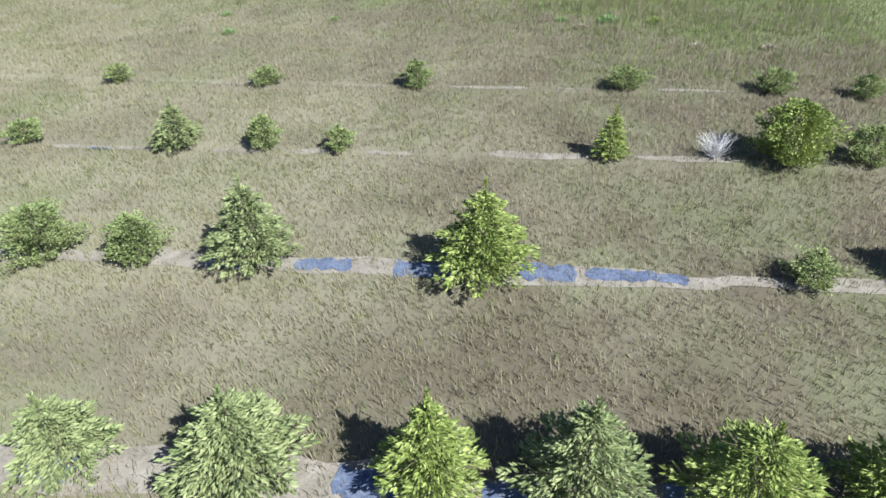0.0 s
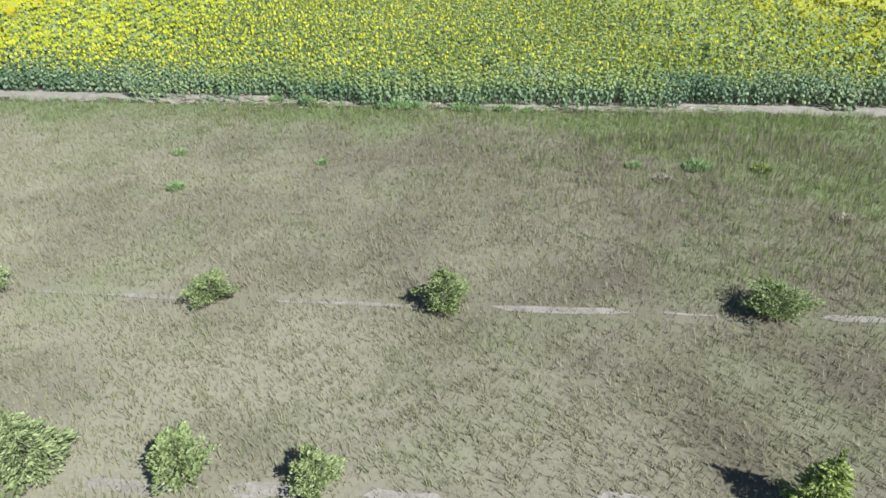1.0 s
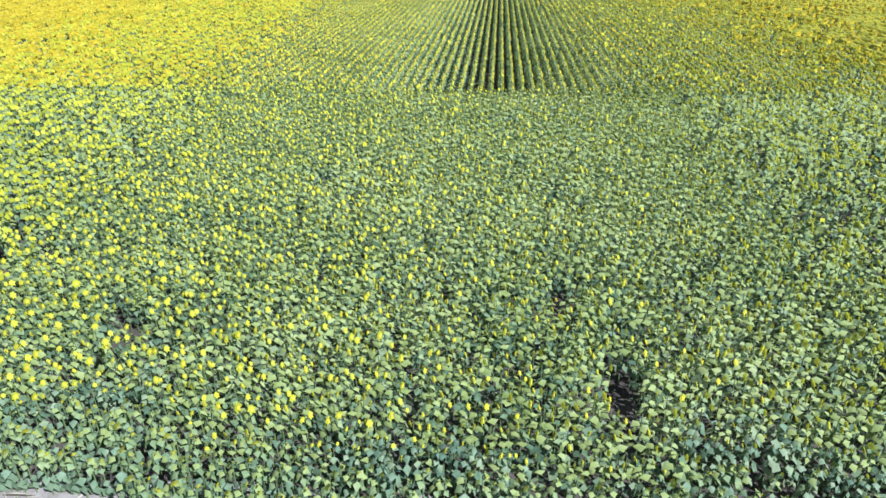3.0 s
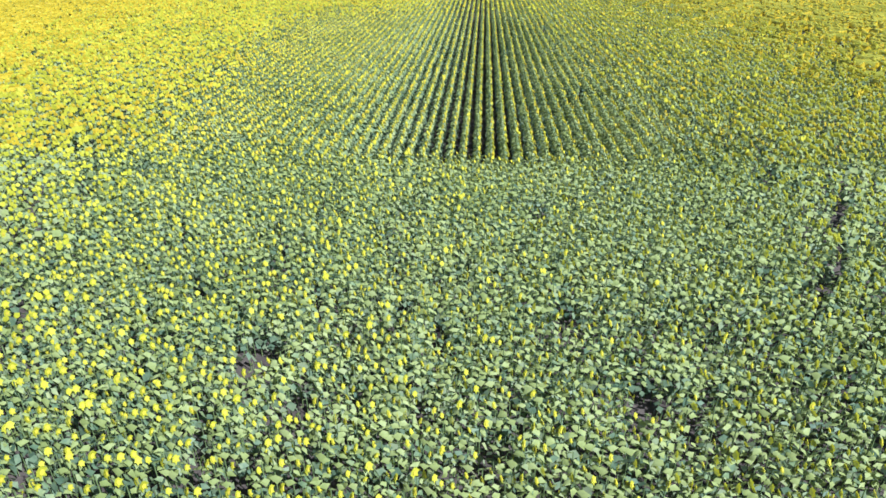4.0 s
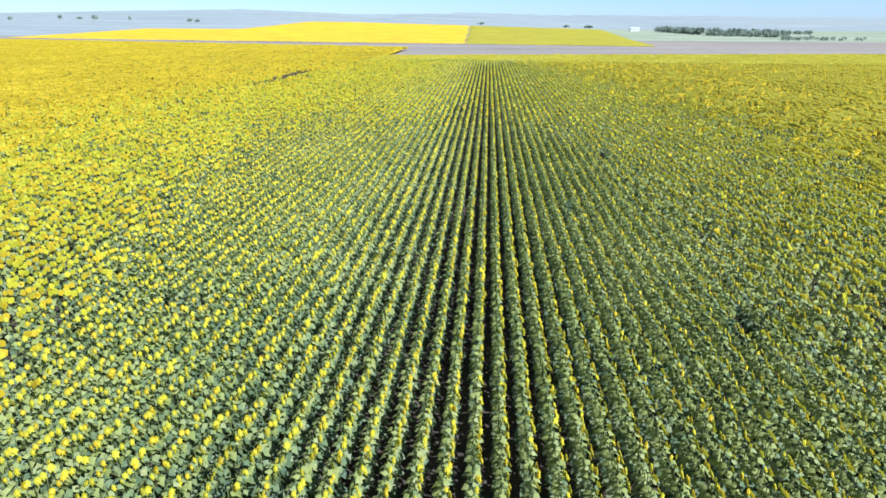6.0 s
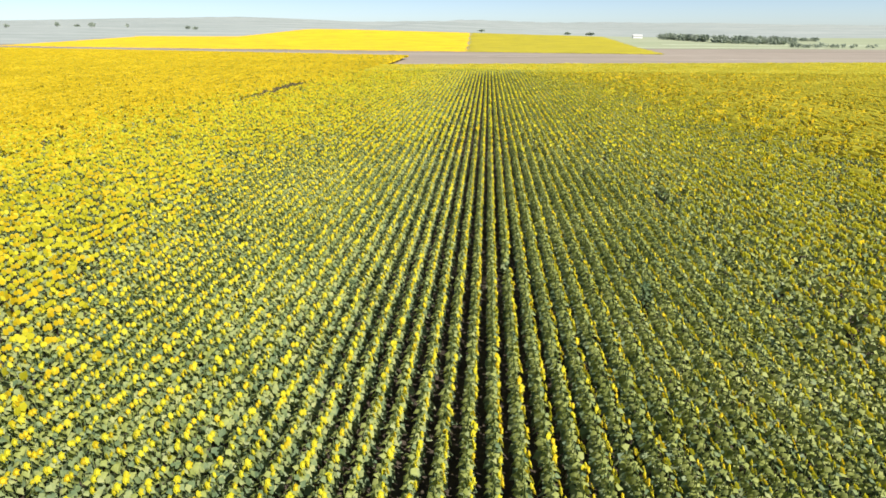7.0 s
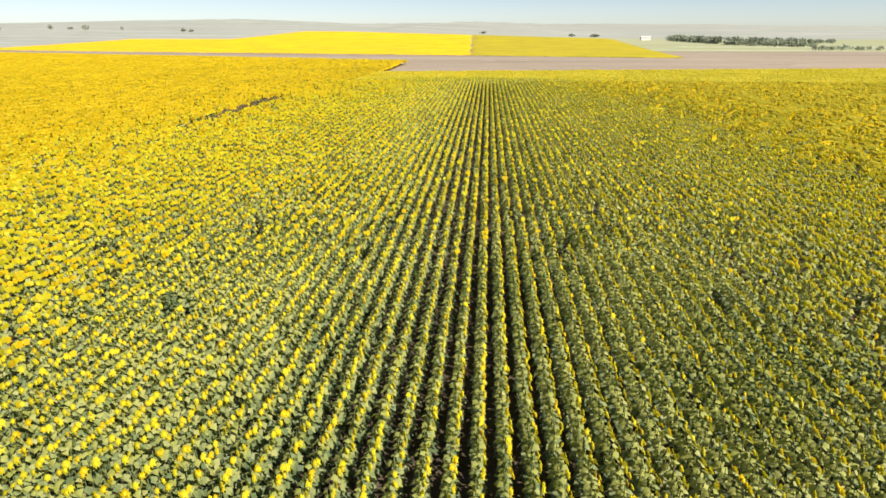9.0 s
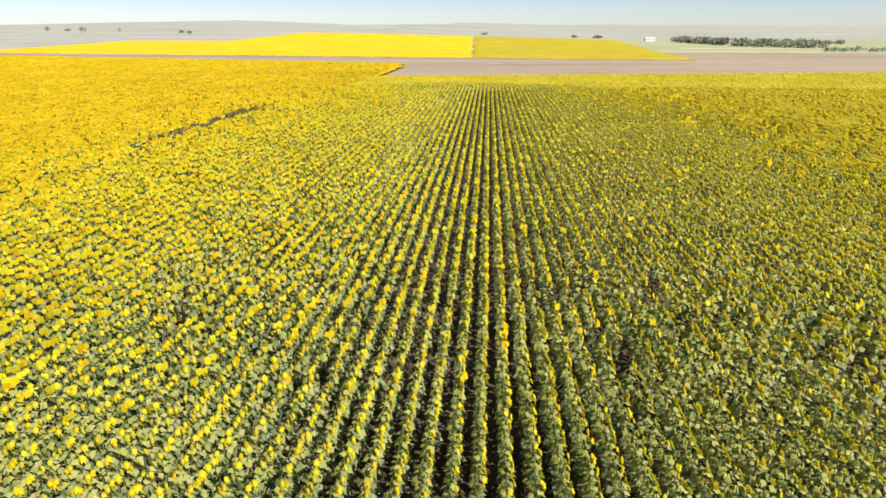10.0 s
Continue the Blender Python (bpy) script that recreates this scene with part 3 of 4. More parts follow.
# a ranker stretch with standing seed heads before the crop
spots = np.stack([rng.uniform(-16, 24, 52000), rng.uniform(31, 47.3, 52000)], 1)
spots = spots[rng.random(52000) < np.maximum(sigmoid((spots[:, 0] - 3 + 2 * ripple(spots[:, 0], spots[:, 1], 0.8)) / 2.2) * (0.3 + 0.7 * sigmoid(4 * ripple(spots[:, 0], spots[:, 1], 5.0))) * (0.25 + 0.75 * sigmoid((spots[:, 1] - 42) / 1.5)), 0.38 * sigmoid((spots[:, 1] - 45 + 0.8 * ripple(spots[:, 0], spots[:, 1], 3.3)) / 0.5))]
shade = rng.random(len(spots))
grass_mesh("seeding_grass", spots[shade < np.where(spots[:, 1] > 44, 0.12, 0.45)], 0.38, BROWN, "rank brown seeding grass before the crop", 5, 0.28)
grass_mesh("seeding_grass", spots[shade > 0.5], 0.3, LUSH_GRASS, "rank green grass before the crop", 5, 0.28)
grass_mesh("dry_grass", xy[lot >= green + brown], 0.16, GRASS, "dry straw-coloured meadow grass in tufts")

# ---- saplings in the meadow ----
def cone_tube(bm, a, b, r0, r1, sides=6):
    a, b = Vector(a), Vector(b)
    q = (b - a).to_track_quat("Z", "Y").to_matrix()
    rings = []
    for p, r in ((a, r0), (b, r1)):
        rings.append([bm.verts.new(p + q @ Vector((r * math.cos(k * 2 * math.pi / sides), r * math.sin(k * 2 * math.pi / sides), 0))) for k in range(sides)])
    for k in range(sides):
        bm.faces.new((rings[0][k], rings[0][(k + 1) % sides], rings[1][(k + 1) % sides], rings[1][k]))
    bm.faces.new(rings[1])


def tube(name, points, r0, r1, mat, parent, label="", sides=6):
    bm = bmesh.new()
    n = len(points) - 1
    for k in range(n):
        cone_tube(bm, points[k], points[k + 1], r0 + (r1 - r0) * k / n, r0 + (r1 - r0) * (k + 1) / n, sides)
    return part(name, bm, mat, parent, label)


def sprays(where, out, size, r, thin=0.35):
    """Narrow folded blades at each place, pointing along out."""
    n = len(where)
    out = out / np.linalg.norm(out, axis=1, keepdims=True)
    side = np.cross(out, r.normal(size=(n, 3)))
    side /= np.linalg.norm(side, axis=1, keepdims=True)
    up = np.cross(side, out)
    s = size[:, None]
    v = np.stack([where - out * s * 0.4, where + side * s * thin + up * s * 0.08, where + out * s * 0.6, where - side * s * thin + up * s * 0.08], 1).reshape(-1, 3)
    k = np.arange(n)[:, None] * 4
    return v, np.concatenate([k + (0, 1, 2), k + (0, 2, 3)], 0).reshape(-1, 3)


def fronds(tall, wide, r):
    """Where the sprays of a young conifer stand, and where they point: flat, drooping branches in whorls up the trunk."""
    where, out, size = [], [], []
    whorls = 5 + int(2.4 * tall)
    for k in range(whorls):
        h = 0.05 + 0.87 * (k + r.uniform(-0.2, 0.2)) / whorls
        count = 9 - int(4 * h)
        start = r.uniform(0, 6.28)
        for b in range(count):
            a = start + 6.28 * (b + r.uniform(-0.25, 0.25)) / count
            long = wide / 2 * (1 - h) ** 0.8 * (0.66 + 0.34 * min(1, h / 0.15)) * r.uniform(0.82, 1.2) + 0.06
            n = 16 + int(44 * long)
            s, side = r.uniform(0.12, 1.0, n) ** 0.8, r.choice((-1.0, 1.0), n) * r.uniform(0.15, 1.0, n)
            off = side * (0.36 * (1 - s) + 0.05) * long
            ahead = s * long + 0.5 * np.abs(off)
            z = tall * h + long * (0.34 * s - 0.3 * s ** 2) + 0.16 * long * (1 - h) - 0.2 * np.abs(off) + r.normal(0, 0.015, n)
            where.append(np.stack([ahead * math.cos(a) - off * math.sin(a), ahead * math.sin(a) + off * math.cos(a), np.maximum(z, 0.06)], 1))
            way = a + 0.8 * np.sign(side) * (1 - 0.5 * s)
            out.append(np.stack([np.cos(way), np.sin(way), 0.15 + r.normal(0, 0.22, n)], 1))
            size.append(r.uniform(0.09, 0.17, n) * (0.72 + 0.35 * long))
    return np.concatenate(where), np.concatenate(out), np.concatenate(size)


def sapling(x, y, tall, wide, form, mat, seed, label):
    """A young tree: tapered trunk, limbs, and a crown of many small sprays; form 1 is a cone, 0 a round bush."""
    r = np.random.default_rng(seed)
    tall, wide = 0.86 * tall, 1.1 * wide
    top = tagged(new("sapling"), label, "young tree", "saplings in the meadow")
    top.location = (x, y, 0.01)
    tube("trunk", [(0, 0, -0.05), (0.02, 0.01, tall * 0.5), (0, 0, tall * 0.93)], 0.02 + 0.014 * tall, 0.008, BARK, top)
    limbs = max(7, int(tall * 5))
    lobes, tiers = r.uniform(0, 6.28, 4), 3 + int(1.6 * tall)

    def reach(h, a):
        cone = (1 - h) ** 0.75 * (0.55 + 0.45 * min(1, h / 0.16))
        ball = math.sqrt(max(0.02, 1 - (2 * h - 0.95) ** 2))
        base = form * cone + (1 - form) * ball
        if form > 0.5:
            # whorls: each tier of branches spreads at its foot
            base *= 1.16 - 0.42 * ((h * tiers) % 1)
        return wide / 2 * base * (0.86 + 0.16 * math.sin(3 * a + lobes[0] + 5 * h) + 0.14 * math.sin(5 * a + lobes[1] - 9 * h) + 0.07 * math.sin(11 * a + lobes[2]))

    for k in range(limbs):
        h, a = 0.06 + 0.8 * (k + 0.5) / limbs, k * 2.4 + r.uniform(-0.3, 0.3)
        d = reach(h, a)
        rise = 0.25 * d if form > 0.5 else 0.6 * d
        p = (d * math.cos(a), d * math.sin(a), tall * h + rise)
        tube("limb", [(0, 0, tall * h), (p[0] * 0.55, p[1] * 0.55, tall * h + rise * 0.75), p], 0.016, 0.005, BARK, top, sides=4)
    n = int((1900 if form > 0.5 else 1700) * tall * wide) + 700
    h = r.random(n) ** (1.35 if form > 0.5 else 1.0)
    a = r.uniform(0, 6.28, n)
    # sprays gather on boughs, with gaps between them
    boughs = 22 + int(11 * tall * wide)
    pick = r.integers(0, boughs, n)
    bh, ba = r.random(boughs) ** (1.35 if form > 0.5 else 1.0), r.uniform(0, 6.28, boughs)
    h = np.clip(bh[pick] + r.normal(0, 0.028, n), 0.01, 0.99)
    a = ba[pick] + r.normal(0, 0.15, n) / (0.35 + 1 - h)
    inner = r.random(n) < 0.3
    h, a = np.where(inner, r.random(n) * 0.9, h), np.where(inner, r.uniform(0, 6.28, n), a)
    far = np.array([reach(p, q) for p, q in zip(h, a)]) * np.where(inner, 0.3 + 0.5 * r.random(n), 0.4 + 0.72 * r.random(n) ** 0.7)
    where = np.stack([far * np.cos(a), far * np.sin(a), 0.05 + (tall - 0.08) * h + 0.12 * far], 1)
    lift = 0.25 if form > 0.5 else 0.5
    out = np.stack([np.cos(a), np.sin(a), np.full(n, lift)], 1) + r.normal(0, 0.4, (n, 3))
    size = r.uniform(0.09, 0.2, n) * (0.75 + 0.12 * tall)
    if form > 0.5:
        keep = inner & (r.random(n) < 0.5)
        grown = fronds(tall, wide, r)
        where, out, size = (np.concatenate([p[keep], q]) for p, q in zip((where, out, size * 0.7), grown))
    v, f = sprays(where, out, size if form > 0.5 else size * 0.62, r, 0.17 if form > 0.5 else 0.3)
    lead, leaf_n = r.uniform(0, 6.28, 60), 60
    z = tall * (0.86 + 0.2 * r.random(leaf_n))
    tipv, tipf = sprays(np.stack([0.03 * np.cos(lead), 0.03 * np.sin(lead), z], 1), np.stack([np.cos(lead) * 0.5, np.sin(lead) * 0.5, np.ones(leaf_n)], 1), np.full(leaf_n, 0.12), r, 0.25)
    part_of("crown", np.concatenate([v, tipv]), np.concatenate([f, tipf + len(v)]), mat, top)
    return top


SPRUCE_BLUE = "young blue-grey spruce with tiered branches in dry grass"
SPRUCE = "young bright green spruce with dense branches beside bare soil"
BUSH = "rounded light green young tree beside the bare strip"
LOW = "small low yellow-green sapling in dry grass"
FRONT_ROW = [(-5.6, 8.0, 2.4, 2.2, 1, NEEDLE_BLUE, SPRUCE_BLUE), (-1.85, 8.0, 3.0, 2.9, 1, NEEDLE_BLUE, SPRUCE_BLUE), (1.9, 8.0, 3.3, 2.1, 1, NEEDLE, SPRUCE),
             (4.8, 8.1, 3.3, 2.8, 1, NEEDLE_BLUE, SPRUCE_BLUE), (7.85, 8.1, 2.9, 2.8, 0.6, NEEDLE, SPRUCE), (10.6, 8.4, 3.0, 2.2, 0.6, NEEDLE, SPRUCE)]
SECOND_ROW = [(-10.6, 15.0, 2.0, 2.5, 0.5, LEAVES, BUSH), (-7.6, 15.0, 1.8, 1.9, 0.4, LEAVES, BUSH), (-4.1, 15.1, 3.3, 2.6, 0.9, NEEDLE_BLUE, SPRUCE_BLUE),
              (2.6, 15.0, 3.5, 2.9, 1, NEEDLE, SPRUCE), (11.7, 15.4, 1.2, 1.5, 0.2, LEAVES, LOW), (15.6, 15.5, 3.2, 2.6, 0.7, NEEDLE, SPRUCE)]
THIRD_ROW = [(-16.0, 22.2, 1.1, 1.5, 0.2, LEAVES, LOW), (-9.6, 22.2, 2.2, 1.95, 1, NEEDLE_BLUE, SPRUCE_BLUE), (-6.2, 22.4, 1.6, 1.5, 0.5, LEAVES, LOW),
             (-3.25, 22.4, 1.2, 1.2, 0.4, LEAVES, LOW), (7.0, 22.5, 2.3, 1.3, 0.8, NEEDLE, SPRUCE), (13.5, 22.8, 2.7, 3.0, 0.4, NEEDLE, SPRUCE),
             (16.4, 22.9, 1.6, 2.0, 0.2, LEAVES, LOW)]
FOURTH_ROW = [(-15.5, 28.8, 1.0, 1.4, 0.2, LEAVES, LOW), (-8.3, 28.9, 1.0, 1.5, 0.2, LEAVES, LOW), (-1.15, 29.1, 1.5, 1.6, 0.4, LEAVES, LOW),
              (8.5, 29.5, 1.2, 1.8, 0.0, LEAVES, LOW), (15.1, 29.5, 1.3, 1.7, 0.1, LEAVES, LOW), (18.9, 29.2, 1.2, 1.5, 0.2, LEAVES, LOW)]
for k, row in enumerate(FRONT_ROW + SECOND_ROW + THIRD_ROW + FOURTH_ROW):
    sapling(*row[:6], 100 + k, row[6])

# a dead bush of pale twigs
dead = tagged(new("dead_bush"), "pale grey leafless bush of dead twigs", "bush")
dead.location = (10.9, 22.9, 0)
r = random.Random(5)
for k in range(190):
    a, h, d = r.uniform(0, 6.28), r.uniform(0.25, 1.05), r.uniform(0.1, 0.85)
    tip_at = (d * math.cos(a), d * math.sin(a), h)
    bend = r.uniform(0.2, 0.7)
    tube("twig", [(0.1 * math.cos(a * 3), 0.1 * math.sin(a * 3), 0), (tip_at[0] * bend + r.uniform(-0.08, 0.08), tip_at[1] * bend + r.uniform(-0.08, 0.08), h * r.uniform(0.4, 0.8)), tip_at], 0.008, 0.004, DEAD, dead, sides=3)

# torn weed-control film along the tree rows
for x0, x1, y, half in ((-2.95, -1.2, 15.1, 0.32), (0.0, 1.9, 15.1, 0.42), (3.6, 5.3, 15.3, 0.38), (5.5, 8.4, 15.3, 0.3), (-5.6, -4.3, 15.1, 0.35), (-0.1, 1.7, 8.0, 0.45), (2.9, 4.2, 8.1, 0.45),
                        (-6.6, -5.4, 7.9, 0.35), (6.4, 7.4, 8.1, 0.4), (-13.2, -12.2, 21.9, 0.14), (13.7, 14.8, 15.3, 0.4)):
    tagged(ribbon("mulch_film", FILM, x0, x1, y, half * 0.85, 0.045, 0.09, 0.09), "torn blue plastic film half buried in the bare strip", "plastic film")

# ---- margin: weeds and straw litter ----
for x, y, size, seed in ((-5.4, 47.15, 1.3, 1), (-4.5, 47.1, 1.0, 2), (-10.6, 47.6, 1.0, 3), (-12.6, 48.0, 0.8, 4), (-2.0, 47.1, 1.0, 5), (-1.2, 47.0, 0.8, 6), (0.4, 47.1, 0.9, 7), (1.7, 47.0, 0.7, 8), (-6.4, 47.2, 0.7, 9)):
    q = np.random.default_rng(seed)
    n = 300
    a, d = q.uniform(0, 6.28, n), np.sqrt(q.random(n))
    root = np.stack([0.55 * d * np.cos(a), 0.34 * d * np.sin(a), 0.1 + 0.42 * q.random(n) * (1.1 - d)], 1) * size
    v, f = sprays(root, np.stack([0.5 * np.cos(a), 0.5 * np.sin(a), np.ones(n)], 1) + q.normal(0, 0.25, (n, 3)), q.uniform(0.16, 0.32, n) * size, q, 0.12)
    v[:, 2] = np.maximum(v[:, 2], 0)
    weed = part_of("weed_clump", v, f, WEED)
    weed.location = (x, y, 0.02)
    tagged(weed, "bushy green weeds at the edge of the crop", "weeds", "weeds along the margin")


# single clumps that stand out in the meadow
for x, y, size, mat, label, seed in ((-13.1, 36.5, 0.9, WEED, "small bright green weed clump in dry meadow grass", 21), (-7.6, 39.5, 0.7, WEED, "small bright green weed clump in dry meadow grass", 22),
                                     (-14.6, 40.1, 0.8, WEED, "small bright green weed clump in dry meadow grass", 23), (8.9, 40.0, 1.3, WEED, "broad green weed clump in rank meadow grass", 24),
                                     (6.2, 40.1, 0.8, WEED, "small bright green weed clump in dry meadow grass", 25), (7.2, 38.7, 0.9, STRAW, "pale bleached tussock of dead grass", 26),
                                     (13.1, 35.6, 0.9, STRAW, "pale bleached tussock of dead grass", 27), (16.7, 35.6, 0.9, STRAW, "pale bleached tussock of dead grass", 28),
                                     (11.6, 40.0, 1.0, NEEDLE, "low dark green seedling bush in meadow grass", 29)):
    q = np.random.default_rng(seed)
    n = 260
    a, d = q.uniform(0, 6.28, n), np.sqrt(q.random(n))
    root = np.stack([0.45 * d * np.cos(a), 0.4 * d * np.sin(a), 0.08 + 0.3 * q.random(n) * (1.1 - d)], 1) * size
    v, f = sprays(root, np.stack([0.6 * np.cos(a), 0.6 * np.sin(a), np.ones(n)], 1) + q.normal(0, 0.25, (n, 3)), q.uniform(0.14, 0.28, n) * size, q, 0.1)
    v[:, 2] = np.maximum(v[:, 2], 0)
    clump = part_of("grass_clump", v, f, mat)
    clump.location = (x, y, 0.01)
    tagged(clump, label, "weeds", "clumps in the meadow")


def leafy_weed(x, y, tall, seed):
    """A dark weed among the rows: a stem with many broad hanging leaves."""
    q = random.Random(seed)
    top = tagged(new("leafy_weed"), "dark green leafy weed growing among the sunflower rows", "weed", "weeds among the rows")
    top.location = (x, y, 0.02)
    tube("stem", [(0, 0, 0), (0.02, 0, tall * 0.5), (0, 0.02, tall * 0.95)], 0.025, 0.008, STEM, top, sides=5)
    pieces = []
    for k in range(70):
        up = (k + 0.5) / 70
        v, f = leaf_shape(q.uniform(0.16, 0.26), q.uniform(0.1, 0.16), 0.03, True)
        v = leaned(v, q.gauss(0, 0.4), q.uniform(-0.3, 0.7)) + (q.uniform(0.03, 0.34) * (1.1 - up), 0, 0)
        pieces.append((turned(v, k * 2.4 + q.random()) + (0, 0, 0.25 * tall + 0.78 * tall * up), f, np.zeros(len(f), int)))
    v, f, w = joined(pieces)
    part_of("foliage", v, f, WEED_DARK, top)


WEED_DARK = material("weed_leaf", [(0.05, 0.085, 0.035), (0.09, 0.135, 0.055), (0.14, 0.19, 0.08)], 0.6, 9, 0.6, 0.4, through_light=0.15)
for k, (x, y, tall) in enumerate(((-4.4, 112.0, 1.75), (-0.2, 96.8, 1.7), (-24.5, 105.9, 1.6), (-17.0, 111.6, 1.6), (-27.6, 139.2, 1.6), (-26.9, 133.2, 1.65), (-21.0, 134.6, 1.6), (-0.7, 112.7, 1.7))):
    leafy_weed(x, y, tall, 40 + k)

# dark blades added in a track through the crop, for its dark trough
TRACK_DARK = material("track_dark", [(0.07, 0.06, 0.03), (0.13, 0.11, 0.05), (0.2, 0.17, 0.08)], 0.4, 4, 0.9, 0.4, through_light=0.1)
q = np.random.default_rng(61)
n = 7000
y = 185 + 48 * q.random(n)
body = np.interp(y, (185, 191, 196, 209, 216, 233), (0.2, 0.75, 1.0, 1.0, 0.65, 0.25)) * (0.8 + 0.2 * np.sin(y * 1.3))
where = np.stack([-49.5 + 0.012 * (y - 186) + 0.35 * np.sin(y * 0.35) + q.normal(0, 0.28, n), y, 0.2 + 1.55 * np.sqrt(q.random(n)) * body], 1)
v, f = sprays(where, np.stack([q.normal(0, 0.5, n), q.normal(0, 0.5, n), np.ones(n)], 1), q.uniform(0.25, 0.5, n), q, 0.2)
tagged(part_of("track_blades", v, f, TRACK_DARK), "dark olive-brown blades added along a track through the sunflowers", "weeds", kind="stuff")

r = np.random.default_rng(12)
n = 520
base = np.stack([r.uniform(-20, 14, n), 47.75 + r.normal(0, 0.5, n), r.uniform(0.04, 0.09, n)], 1)
a = r.normal(0.1, 0.5, n)
v, f = sprays(base, np.stack([np.cos(a), np.sin(a), r.normal(0, 0.08, n)], 1), r.uniform(0.2, 0.9, n), r, 0.022)
tagged(part_of("straw_litter", v, f, STRAW), "pale dry stalks lying on the bare strip", "straw", kind="stuff")

# clods and small tufts on the bare strip
n = 700
base = np.stack([r.uniform(-26, 22, n), 47.75 + r.normal(0, 0.4, n), np.full(n, 0.03)], 1)
lump = np.array([(1, 0, 0), (-0.5, 0.87, 0), (-0.5, -0.87, 0), (0.1, 0.1, 0.8)])
v, f, w = scatter(lump, np.array([(0, 1, 3), (1, 2, 3), (2, 0, 3)]), np.zeros(3, int), base, r.uniform(0, 6.28, n), r.uniform(0.02, 0.07, n))
tagged(part_of("soil_clods", v, f, PALE_SOIL), "small dry clods on the bare strip", "soil", kind="stuff")
spots = np.stack([r.uniform(-30, 24, 1500), 47.55 + r.normal(0, 0.33, 1500)], 1)
grass_mesh("margin_weeds", spots[np.sin(spots[:, 0] * 1.1) + np.sin(spots[:, 0] * 2.7 + 1) > 0.1], 0.17, WEED, "low green weeds creeping over the bare strip", 5, 0.5)

# ---- far trees, woodland and farm ----
def far_crown(r, wide, tall, count):
    p = r.normal(size=(count, 3))
    p /= np.linalg.norm(p, axis=1, keepdims=True)
    p *= (r.random((count, 1)) ** 0.4) * (wide / 2, wide / 2, tall / 2) * (0.8 + 0.4 * r.random((count, 1)))
    p[:, 2] += tall * 0.58
    return sprays(p, p - (0, 0, tall * 0.3) + r.normal(0, 0.6, (count, 3)), r.uniform(0.7, 1.5, count) * wide / 6, r, 0.5)


r = np.random.default_rng(31)
pieces = []
for k in range(300):
    u = r.random()
    if k < 240:
        x, y, tall = float(np.interp(u, (0, 0.5, 1), (154, 167, 200))) + r.normal(0, 2), float(np.interp(u, (0, 0.5, 1), (757, 640, 586))) + r.normal(0, 16), r.uniform(2.5, 5.5)
    elif k < 270:
        x, y, tall = 255 + 20 * u, 709 + r.normal(0, 6), r.uniform(2, 3.5)
    else:
        x, y, tall = 172 + 50 * u, 508 + r.normal(0, 4), r.uniform(1.6, 3.0)
    v, f = far_crown(r, tall * 1.3, tall, 60)
    pieces.append((v + (x, y, float(land(x, y))), f, np.zeros(len(f), int)))
v, f, w = joined(pieces)
tagged(part_of("woodland", v, f, HAZY_LEAF), "dark green belt of woodland behind the pasture", "woodland", kind="stuff")


def far_tree(x, y, tall, wide, seed):
    q = np.random.default_rng(seed)
    top = tagged(new("tree"), "dark far tree standing alone on the dry hill", "tree", "trees on the far hill")
    top.location = (x, y, float(land(x, y)))
    tube("trunk", [(0, 0, -0.3), (0, 0, tall * 0.6)], 0.3, 0.12, BARK, top, sides=5)
    v, f = far_crown(q, wide, tall, 90)
    part_of("crown", v, f, HAZY_LEAF, top)


for k, (x, y, tall, wide) in enumerate(((-779, 1090, 5, 8), (-763, 1190, 7, 7), (-735, 1150, 6, 8), (-701, 1150, 4, 9), (-672, 1150, 7, 7), (-645, 1100, 8, 9), (-620, 1160, 6, 6),
                                        (-512, 1150, 5, 9), (-500, 1150, 4, 10), (84, 960, 3, 9), (113, 965, 3, 11), (-28, 990, 3, 9))):
    far_tree(x, y, tall, wide, 300 + k)

shed = tagged(new("farm_building"), "long low white farm building beside the woodland", "building")
shed.location = (133, 772, float(land(133, 772)))
bm = bmesh.new()
bmesh.ops.create_cube(bm, size=1, matrix=Matrix.Translation((0, 0, 1.6)) @ Matrix.Diagonal((9, 5, 2.6, 1)))
part("wall", bm, WHITE_WALL, shed)
bm = bmesh.new()
ridge = [[bm.verts.new((x, y, z)) for y, z in ((-3, 2.9), (0, 3.9), (3, 2.9), (3, 2.75), (0, 3.75), (-3, 2.75))] for x in (-4.8, 4.8)]
for k in range(6):
    bm.faces.new((ridge[0][k], ridge[1][k], ridge[1][(k + 1) % 6], ridge[0][(k + 1) % 6]))
bm.faces.new(ridge[0][::-1])
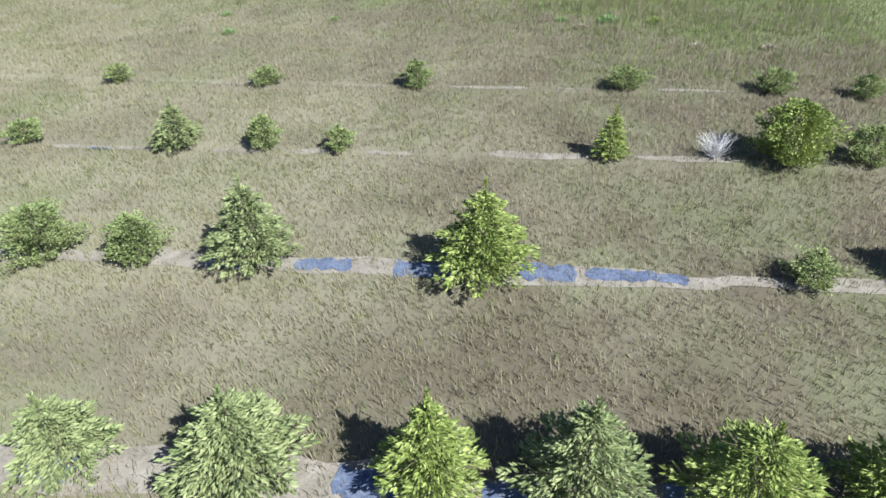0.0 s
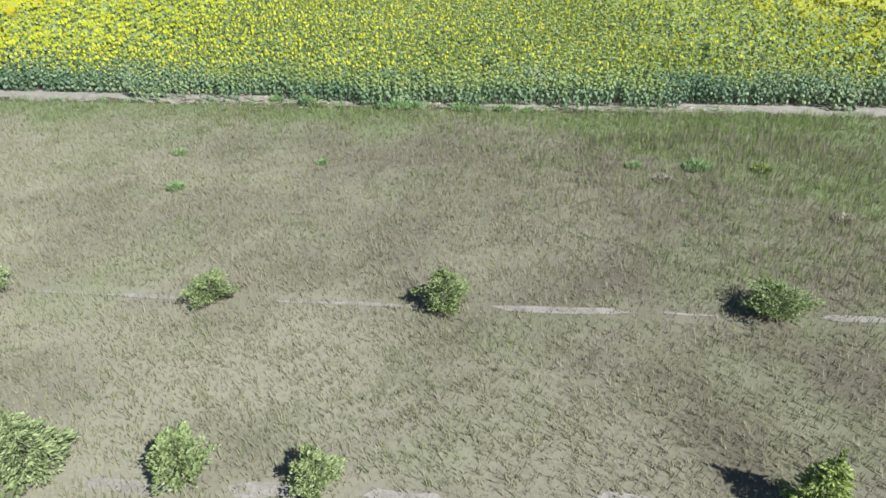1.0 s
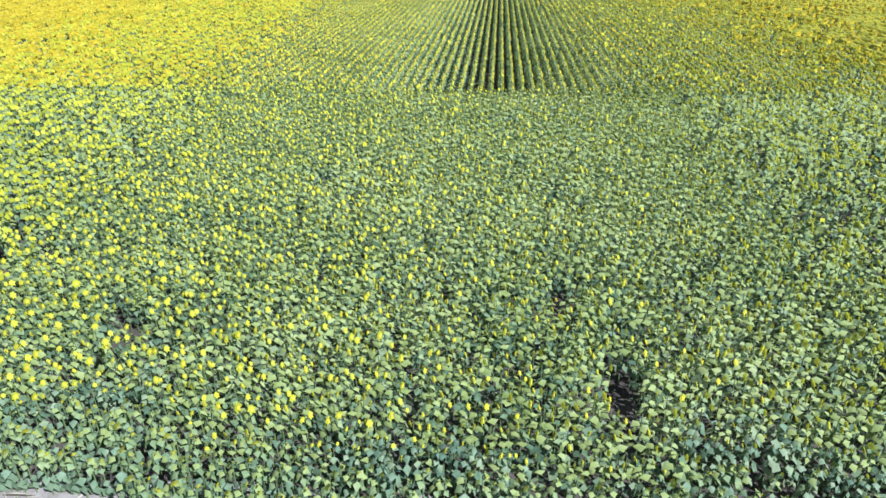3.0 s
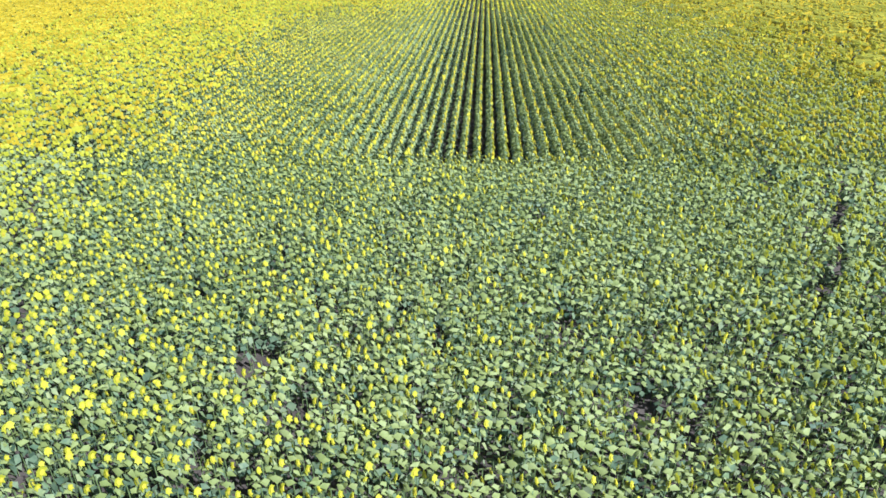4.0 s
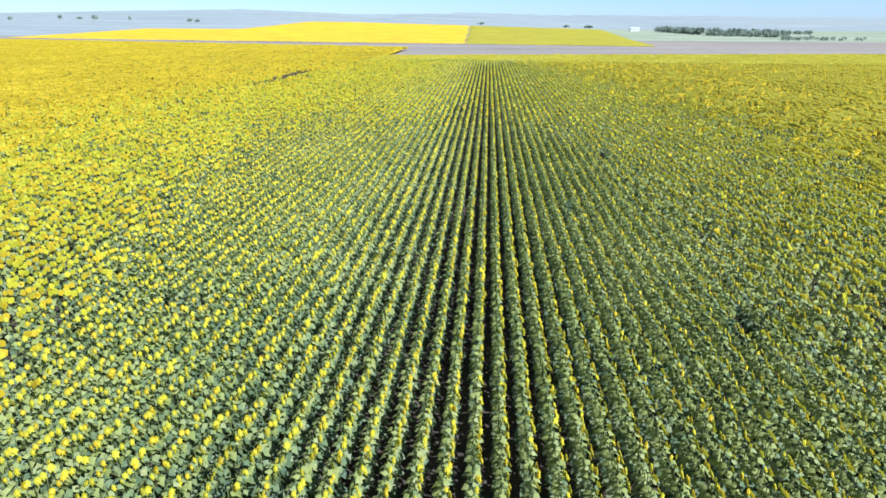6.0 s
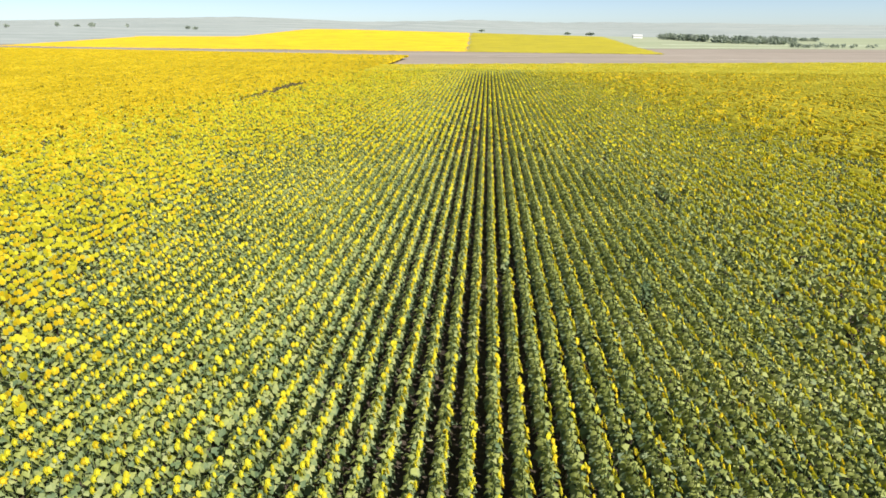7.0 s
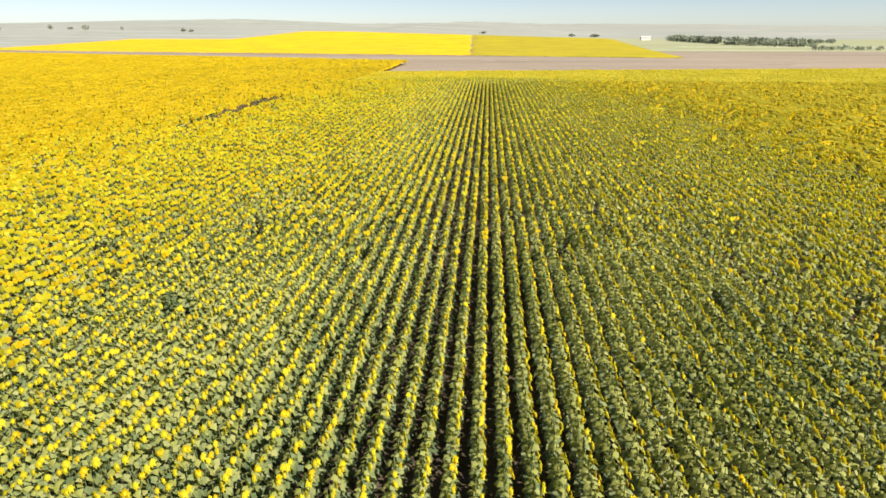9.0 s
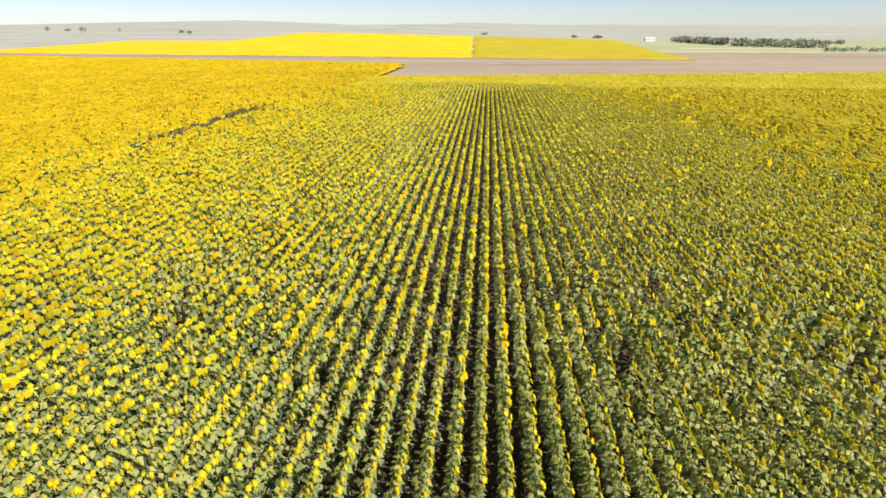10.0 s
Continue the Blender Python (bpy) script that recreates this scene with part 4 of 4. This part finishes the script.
bm.faces.new(ridge[1])
part("roof", bm, SHEET, shed, "pale sheet roof")

# ---- the outermost sunflowers, plant by plant ----
def sunflower(seed):
    q = random.Random(seed)
    top = tagged(new("sunflower"), "flowering sunflower with broad leaves at the field edge", "sunflower", "sunflowers along the field edge")
    tube("stem", [(0, 0, 0), (0.01, 0, 0.8), (0.03, 0, 1.4), (0.1, 0, 1.44)], 0.017, 0.011, STEM, top, sides=5)
    for k, (v, f) in enumerate(plant_leaves(q, 14, True, 0.95, 0.22, 0.85)):
        part_of("leaf", v, f, YOUNG_LEAF if k > 10 else LEAF if k > 7 else DARK_LEAF, top)
    v, f, w = head_shape(13)
    v = tip(v, q.uniform(-0.1, 0.5)) * (0.4, 0.5, 0.85, 0.35, 0.45)[seed % 5] + (0.14, 0, 1.42)
    head = part_of("flower_head", v, f[w == 0], PETAL, top)
    part_of("seed_disc", v, f[w == 1], DISC, head, "yellow-brown seed disc")
    part_of("calyx", v, f[w == 2], SEPAL, head, "green calyx")
    return top


models = [sunflower(k) for k in range(5)]
for k, (x, y) in enumerate(FRONT_PLANTS[:300]):
    size = float(rng.uniform(0.85, 1.12) * (0.96 + 0.06 * np.clip((y - edge(x)) / 2.5, 0, 1)))
    m = pose(float(x), float(y), 0.02, 0, 0, math.degrees(FACING) + float(rng.normal(0, 20))) @ Matrix.Scale(size, 4)
    if k < len(models):
        models[k].matrix_basis = m
    else:
        made = copy_thing(models[k % 5], m @ Matrix.Diagonal([1 / s for s in models[k % 5].scale] + [1]))

# stray small plants on the bare strip before the crop
stray = np.random.default_rng(77)
for k in range(34):
    x, size = float(stray.uniform(-21, -8)) if k < 26 else float(stray.uniform(-8, 12)), float(stray.uniform(0.35, 0.75))
    y = float(edge(x) - stray.uniform(0.05, 0.9))
    m = pose(x, y, 0.03, 0, 0, math.degrees(FACING) + float(stray.normal(0, 40))) @ Matrix.Scale(size, 4)
    copy_thing(models[k % 5], m @ Matrix.Diagonal([1 / c for c in models[k % 5].scale] + [1]))
